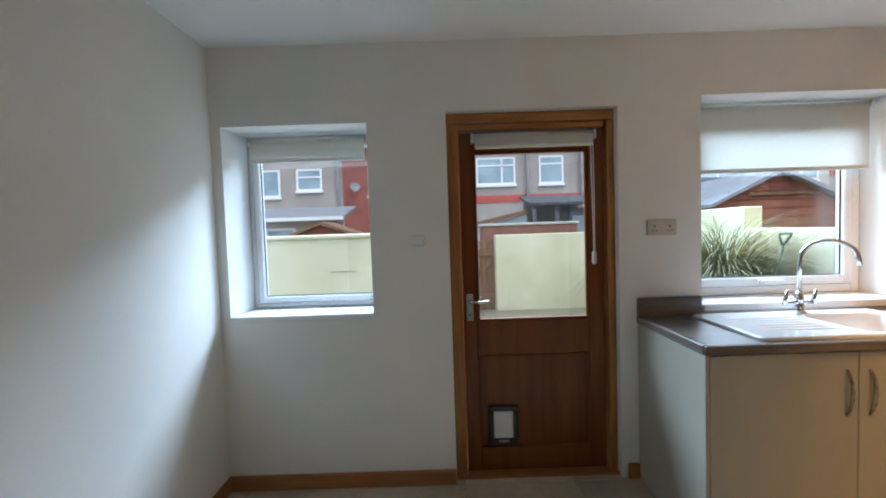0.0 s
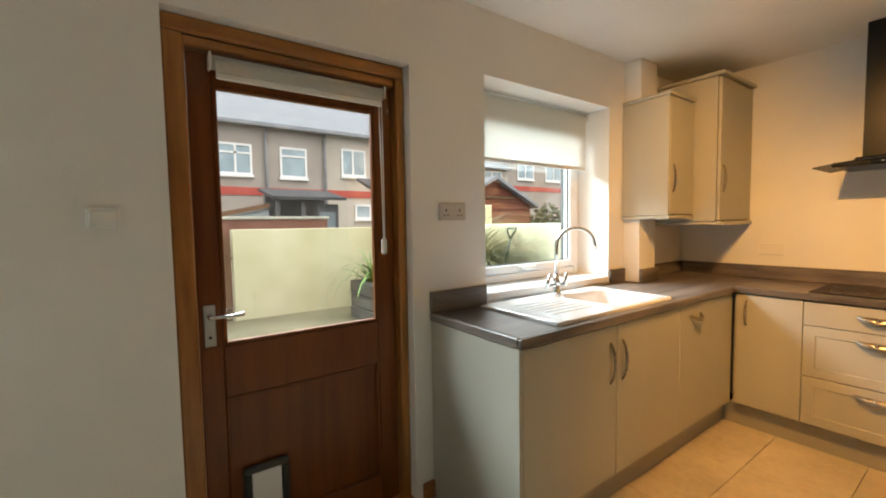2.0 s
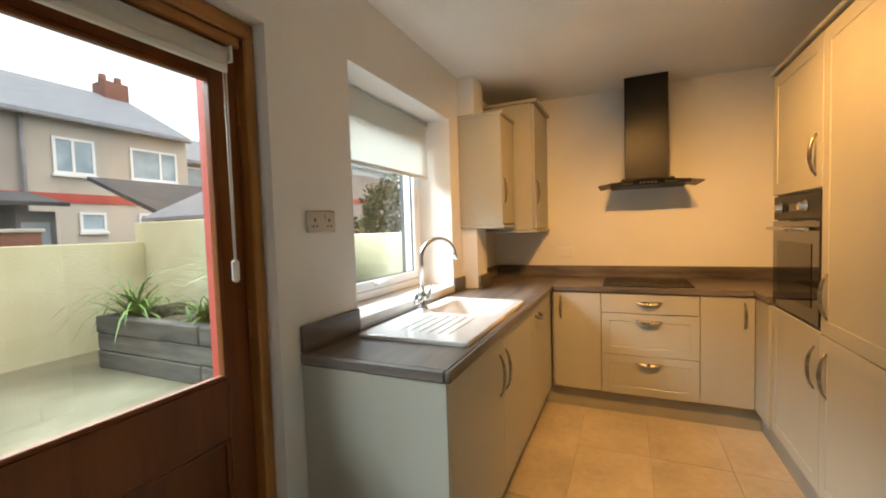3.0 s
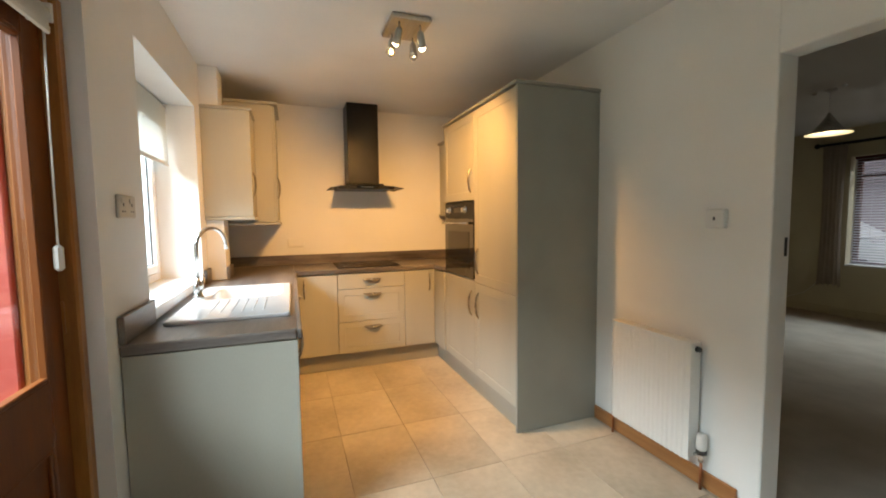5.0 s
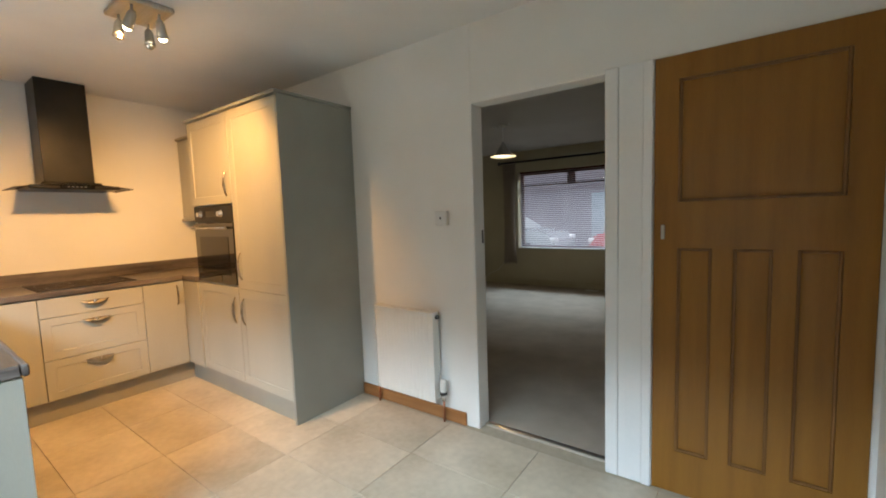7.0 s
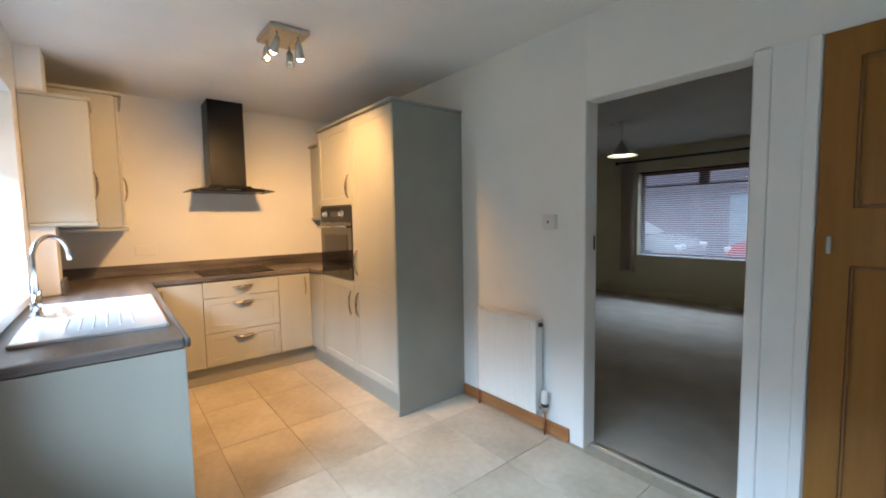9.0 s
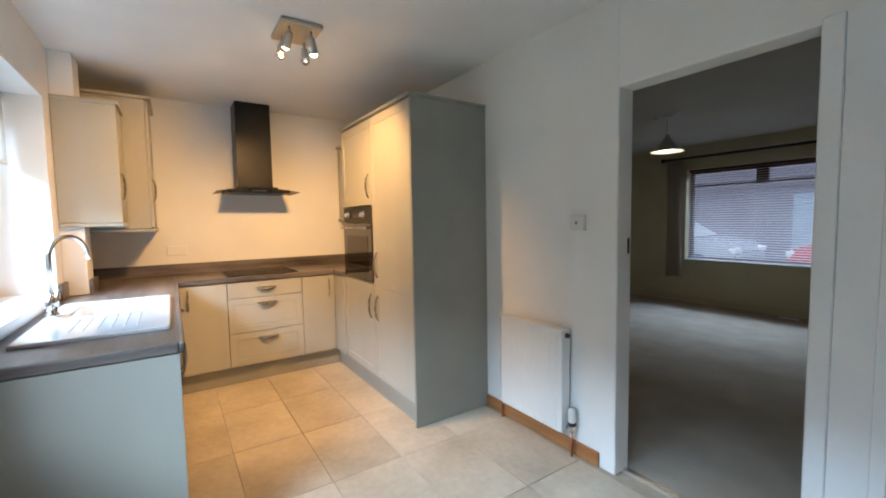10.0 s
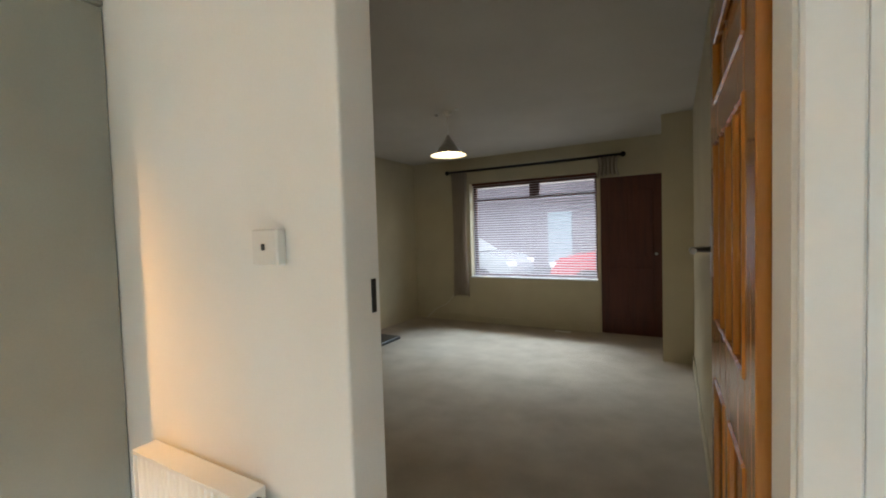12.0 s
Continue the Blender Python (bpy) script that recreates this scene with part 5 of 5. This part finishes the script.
# ---- the terrace behind ----
def far_window(parent, x0, x1, z0, z1, y, splits=(), top=0.3):
    w = part("window", boxes((x0 - 0.04, y - 0.10, z0 - 0.09, x1 + 0.04, y - 0.002, z0 - 0.002), bev=0.01), GLOSSW, parent)
    part("frame", boxes((x0, y - 0.05, z0, x0 + 0.07, y - 0.002, z1), (x1 - 0.07, y - 0.05, z0, x1, y - 0.002, z1), (x0 + 0.07, y - 0.05, z0, x1 - 0.07, y - 0.002, z0 + 0.07), (x0 + 0.07, y - 0.05, z1 - 0.07, x1 - 0.07, y - 0.002, z1), *[(s - 0.035, y - 0.05, z0 + 0.07, s + 0.035, y - 0.002, z1 - 0.07) for s in splits], *([(x0 + 0.07, y - 0.05, z1 - top - 0.03, x1 - 0.07, y - 0.002, z1 - top + 0.03)] if top else [])), UPVC, w)
    part("pane", boxes((x0 + 0.05, y - 0.025, z0 + 0.05, x1 - 0.05, y - 0.004, z1 - 0.05)), PANE_SKY, w)


def terrace(x0, x1, wall_mat, label, windows, lower=(), band=False, pipes=(), y=15.5, eaves=4.72, ridge=6.6, chimney=None, band_z=2.40):
    h = thing("terraced_house", ((x0 + x1) / 2, y, 0), label, "house", "houses in the terrace")
    part("wall", boxes((x0, y, -0.13, x1 - 0.004, y + 7, eaves)), wall_mat, h)
    bm = bmesh.new()
    prism(bm, [(y - 0.25, eaves - 0.05), (y + 3.5, ridge), (y + 7.2, eaves - 0.05), (y + 7.2, eaves + 0.04), (y + 3.5, ridge + 0.12), (y - 0.25, eaves + 0.05)], x0, x1 - 0.004, "x")
    part("roof", bm, SLATE, h, "grey slate roof")
    bm = bmesh.new()
    prism(bm, [(y + 0.1, eaves - 0.01), (y + 6.9, eaves - 0.01), (y + 3.5, ridge - 0.08)], x0 + 0.01, x1 - 0.014, "x")
    part("gable", bm, wall_mat, h)
    part("gutter", boxes((x0, y - 0.33, eaves - 0.12, x1 - 0.004, y - 0.22, eaves - 0.03), bev=0.02), PIPE, h)
    if band:
        part("band", boxes((x0, y - 0.03, band_z, x1 - 0.004, y - 0.002, band_z + 0.26)), REDPAINT, h, "red painted band")
    for r in windows:
        far_window(h, *r[:4], y, *r[4:])
    for r in lower:
        far_window(h, *r[:4], y, *r[4:])
    for px in pipes:
        part("downpipe", tubes(([(px, y - 0.10, eaves - 0.1), (px, y - 0.10, 0.0)], 0.05), n=8), PIPE, h)
    if chimney:
        c = part("chimney", boxes((chimney - 0.4, y + 3.1, ridge - 0.3, chimney + 0.4, y + 3.9, ridge + 0.55), bev=0.02), STACK, h, "red brick chimney stack")
        for k in (-0.25, 0.25):
            part("chimney_pot", tubes(([(chimney + k, y + 3.5, ridge + 0.55), (chimney + k, y + 3.5, ridge + 0.85)], [0.13, 0.11])), STACK, c)
    return h


terrace(-14, -3.5, PEBBLE, "grey pebbledashed terraced house with white windows", [(-7.15, -5.8, 2.85, 3.85, (-6.45,), 0), (-5.2, -4.25, 3.05, 3.85)], pipes=(-7.5, -3.65))
terrace(-3.5, -0.8, REDBRICK, "red painted terraced house with white windows", [(-2.55, -1.5, 2.8, 3.85)], pipes=(-0.9,))
terrace(-0.8, 3.4, PEBBLE, "grey-beige rendered terraced house with a red band", [(-0.2, 0.7, 3.0, 4.0), (1.45, 2.9, 3.05, 4.05, (2.4,))], band=True, pipes=(3.33,))
terrace(3.4, 5.4, PEBBLE, "grey-beige rendered terraced house with a red band", [(3.77, 4.68, 3.03, 4.06)], band=True, pipes=(5.32,))
terrace(5.4, 9.7, PEBBLE_L, "beige rendered terraced house with a red band and chimney", [(5.95, 6.92, 3.2, 4.2, (6.4,), 0), (7.85, 9.3, 3.2, 4.2, (8.75,), 0)], [(6.45, 7.1, 1.6, 2.15, (), 0), (8.0, 8.6, 1.6, 2.15, (), 0)], band=True, chimney=9.3)
terrace(9.7, 16.0, PEBBLE_L, "pale rendered house set further back", [(10.6, 12.6, 3.0, 4.1, (11.4,), 0), (14, 15.5, 3.0, 4.1, (14.8,), 0)], y=17.0, eaves=4.3, ridge=5.9)

terrace(16.0, 27.0, PEBBLE, "grey-beige rendered house with a red band up the lane", [(16.7, 18.0, 3.8, 4.9, (17.3,)), (19.0, 20.4, 3.8, 4.9, (19.7,))], band=True, y=17.0, eaves=5.5, ridge=7.2, band_z=3.15)

# outbuildings in the lane
ob1 = thing("outhouse", (3.2, 11.6, 0), "dark-roofed outhouse with open bays", "outhouse")
part("roof", prism(bmesh.new(), [(10.7, 1.98), (12.2, 2.28), (12.2, 2.34), (10.7, 2.05)], 2.38, 4.15, "x"), DARKROOF, ob1)
part("wall", boxes((2.5, 12.0, -0.07, 4.05, 12.15, 2.2), (3.5, 11.0, -0.07, 4.05, 11.05, 1.9), (2.5, 10.95, -0.07, 2.6, 11.05, 1.95), (3.1, 10.95, -0.07, 3.2, 11.05, 1.95)), PIPE, ob1)
part("panel", boxes((3.55, 10.97, 0.9, 3.95, 10.998, 1.7)), PALEBLUE, ob1)
ob2 = thing("lean_to", (1.7, 11.5, 0), "pale blue lean-to with a sloping brown roof edge", "lean-to")
part("wall", prism(bmesh.new(), [(0.6, -0.07), (2.36, -0.07), (2.36, 1.78), (0.6, 1.40)], 11.0, 12.0, "y"), PALEBLUE, ob2)
part("roof", prism(bmesh.new(), [(0.5, 1.40), (2.37, 1.80), (2.37, 1.90), (0.5, 1.50)], 10.9, 12.1, "y"), BROWNWOOD, ob2)
ob3 = thing("outhouse", (-4, 11.6, 0), "grey-roofed outhouse of the red house", "outhouse")
part("roof", prism(bmesh.new(), [(10.6, 1.80), (12.2, 2.15), (12.2, 2.22), (10.6, 1.88)], -8.0, -2.35, "x"), PIPE, ob3)
part("fascia", boxes((-8.0, 10.56, 1.78, -2.35, 10.6, 1.87), bev=0.005), GLOSSW, ob3, "pale roof edge")
for wx in (-5.6, -4.5):
    far_window(ob3, wx, wx + 0.8, 1.15, 1.62, 11.0, (), 0)
part("wall", boxes((-7.9, 11.0, -0.07, -2.45, 11.1, 1.85)), PEBBLE_L, ob3)
ob4 = thing("small_shed", (-3.0, 9.2, 0), "small brown shed with a peaked roof", "shed")
part("wall", prism(bmesh.new(), [(-3.1, -0.07), (-1.9, -0.07), (-1.9, 1.40), (-2.5, 1.62), (-3.1, 1.40)], 9.2, 10.2, "y"), SHEDWOOD, ob4)
part("roof", prism(bmesh.new(), [(-3.25, 1.36), (-2.5, 1.63), (-1.75, 1.36), (-1.75, 1.42), (-2.5, 1.70), (-3.25, 1.42)], 9.1, 10.3, "y"), BROWNWOOD, ob4)
ob5 = thing("outhouse", (5.6, 9.5, 0), "neighbouring outhouse with a dark slate roof", "outhouse")
part("wall", boxes((4.4, 8.6, -0.13, 8.0, 8.8, 1.75)), PEBBLE_L, ob5)
part("roof", prism(bmesh.new(), [(8.4, 1.72), (10.4, 2.45), (10.4, 2.52), (8.4, 1.80)], 4.3, 8.1, "x"), DARKROOF, ob5)
dish = thing("satellite_dish", (-3.0, 15.3, 3.1), "grey satellite dish on the red house", "satellite dish")
bm = bmesh.new()
lathe(bm, (0, 0, 0), [(0.0, 0.0), (0.09, 0.01), (0.17, 0.045), (0.178, 0.045), (0.09, 0.0), (0.0, -0.015)], 18)
bmesh.ops.transform(bm, matrix=Matrix.Translation((-3.0, 15.25, 3.1)) @ Matrix.Rotation(radians(70), 4, "X") @ Matrix.Rotation(radians(20), 4, "Y"), verts=bm.verts)
part("bowl", bm, PIPE, dish)
part("arm", tubes(([(-3.0, 15.498, 3.05), (-3.0, 15.25, 3.08)], 0.02), ([(-3.0, 15.25, 2.85), (-3.05, 14.95, 3.0)], 0.012), n=6), PIPE, dish)


# ---- the street at the front ----
setting("road", boxes((-40, -13.0, -0.129, 40, -7.2, -0.10)), ASPHALT, "grey asphalt street in front of the house", "road")
setting("pavement", boxes((-40, -7.2, -0.129, 40, FAR - 0.32, -0.02)), COPING, "pale pavement in front of the house", "pavement")


def car(at, mat, label, flip=1):
    c = thing("car", (*at, -0.10), label, "car")
    X = lambda x: at[0] + flip * x
    out = [(-2.0, 0.28), (-2.05, 0.6), (-1.95, 0.88), (-1.0, 0.98), (1.15, 0.95), (1.9, 0.82), (2.05, 0.6), (2.05, 0.3), (1.7, 0.22), (-1.7, 0.22)]
    part("body", prism(bmesh.new(), [(X(a), b - 0.1) for a, b in out], at[1] - 0.85, at[1] + 0.85, "y", bev=0.06), mat, c)
    cab = [(-1.75, 0.93), (-1.35, 1.36), (-0.4, 1.47), (0.35, 1.42), (1.15, 0.94)]
    part("cabin", prism(bmesh.new(), [(X(a), b - 0.1) for a, b in cab], at[1] - 0.70, at[1] + 0.70, "y", bev=0.05), mat, c)
    g1 = [(-1.5, 0.97), (-1.2, 1.30), (-0.42, 1.38), (-0.42, 0.97)]
    g2 = [(-0.34, 0.97), (-0.34, 1.38), (0.30, 1.34), (0.90, 0.97)]
    for g in (g1, g2):
        part("side_window", prism(bmesh.new(), [(X(a), b - 0.1) for a, b in g], at[1] - 0.708, at[1] + 0.708, "y"), BLACKGLASS, c)
    for wx in (-1.25, 1.25):
        for wy in (-0.80, 0.80):
            w = part("wheel", tubes(([(X(wx), at[1] + wy - 0.09, 0.20), (X(wx), at[1] + wy + 0.09, 0.20)], 0.30), n=20), TYRE, c)
            part("rim", tubes(([(X(wx), at[1] + wy - 0.095, 0.20), (X(wx), at[1] + wy + 0.095, 0.20)], 0.19), n=16), STEEL, w)
    for ly in (-0.68, 0.68):
        part("headlight", boxes((X(1.86), at[1] + ly - 0.14, 0.50, X(2.06), at[1] + ly + 0.14, 0.64), bev=0.03), UPVC, c)
        part("tail_light", boxes((X(-2.06), at[1] + ly - 0.12, 0.55, X(-1.95), at[1] + ly + 0.12, 0.75), bev=0.02), LAMPRED, c)
    return c


car((5.25, -9.0), CARWHITE, "pale silver hatchback parked in the street", -1)
car((0.3, -9.0), CARRED, "red hatchback parked in the street", 1)
oh = thing("terraced_house", (3, -15, 0), "grey rendered house across the street", "house", "houses across the street")
part("wall", boxes((-12, -19, -0.13, 20, -15, 3.1)), MAUVE, oh)
part("band", boxes((-12, -14.998, 3.1, 1.9, -14.95, 3.5)), REDPAINT, oh)
part("upper_wall", boxes((-12, -19, 3.101, 20, -15.002, 5.4)), PEBBLE, oh)
part("roof", prism(bmesh.new(), [(-14.7, 5.3), (-17.5, 7.2), (-20, 5.3), (-20, 5.4), (-17.5, 7.35), (-14.7, 5.4)], -12, 20, "x"), SLATE, oh)
for hx in (-3, 10.6):
    w = part("window", boxes((hx - 0.9, -15.0, 0.85, hx + 0.9, -14.94, 0.95), bev=0.01), GLOSSW, oh)
    part("frame", boxes((hx - 0.85, -14.998, 0.95, hx - 0.78, -14.95, 2.2), (hx + 0.78, -14.998, 0.95, hx + 0.85, -14.95, 2.2), (hx - 0.78, -14.998, 2.13, hx + 0.78, -14.95, 2.2), (hx - 0.03, -14.998, 0.95, hx + 0.03, -14.95, 2.13)), UPVC, w)
    part("pane", boxes((hx - 0.79, -14.996, 0.95, hx + 0.79, -14.97, 2.14)), PANE_SKY, w)
part("door", boxes((3.3, -14.998, -0.02, 4.2, -14.95, 2.0), bev=0.01), PALEBLUE, oh, "pale blue front door")

# ---- floor tiles ----
TL, TWD, gap = 0.60, 0.40, 0.0028
tb = bmesh.new()
box(tb, gap / 2, gap / 2, -0.0075, TL - gap / 2, TWD - gap / 2, 0.0)
bmesh.ops.bevel(tb, geom=[e for e in tb.edges if all(v.co.z > -0.001 for v in e.verts)], offset=0.0015, segments=1, affect="EDGES")
tile_mesh = bpy.data.meshes.new("tile")
tb.to_mesh(tile_mesh)
tb.free()
tile_mesh.materials.append(TILE)
yy = 0.473 - 2 * TWD
while yy < NB:
    xx = 0.81 - 5 * TL
    while xx < E:
        if yy + TWD > -0.03 and yy + TWD < NB + 0.2 and xx + TL > W - 0.1 and yy > SB - 0.1:
            t = new("tile", tile_mesh)
            t.parent = floor
            t.location = (xx, yy, 0)
            if xx < W - 0.2:   # cut tiles along the west wall
                t.scale.x, t.location.x = 0.5, xx + TL / 2
        xx += TL
    yy += TWD
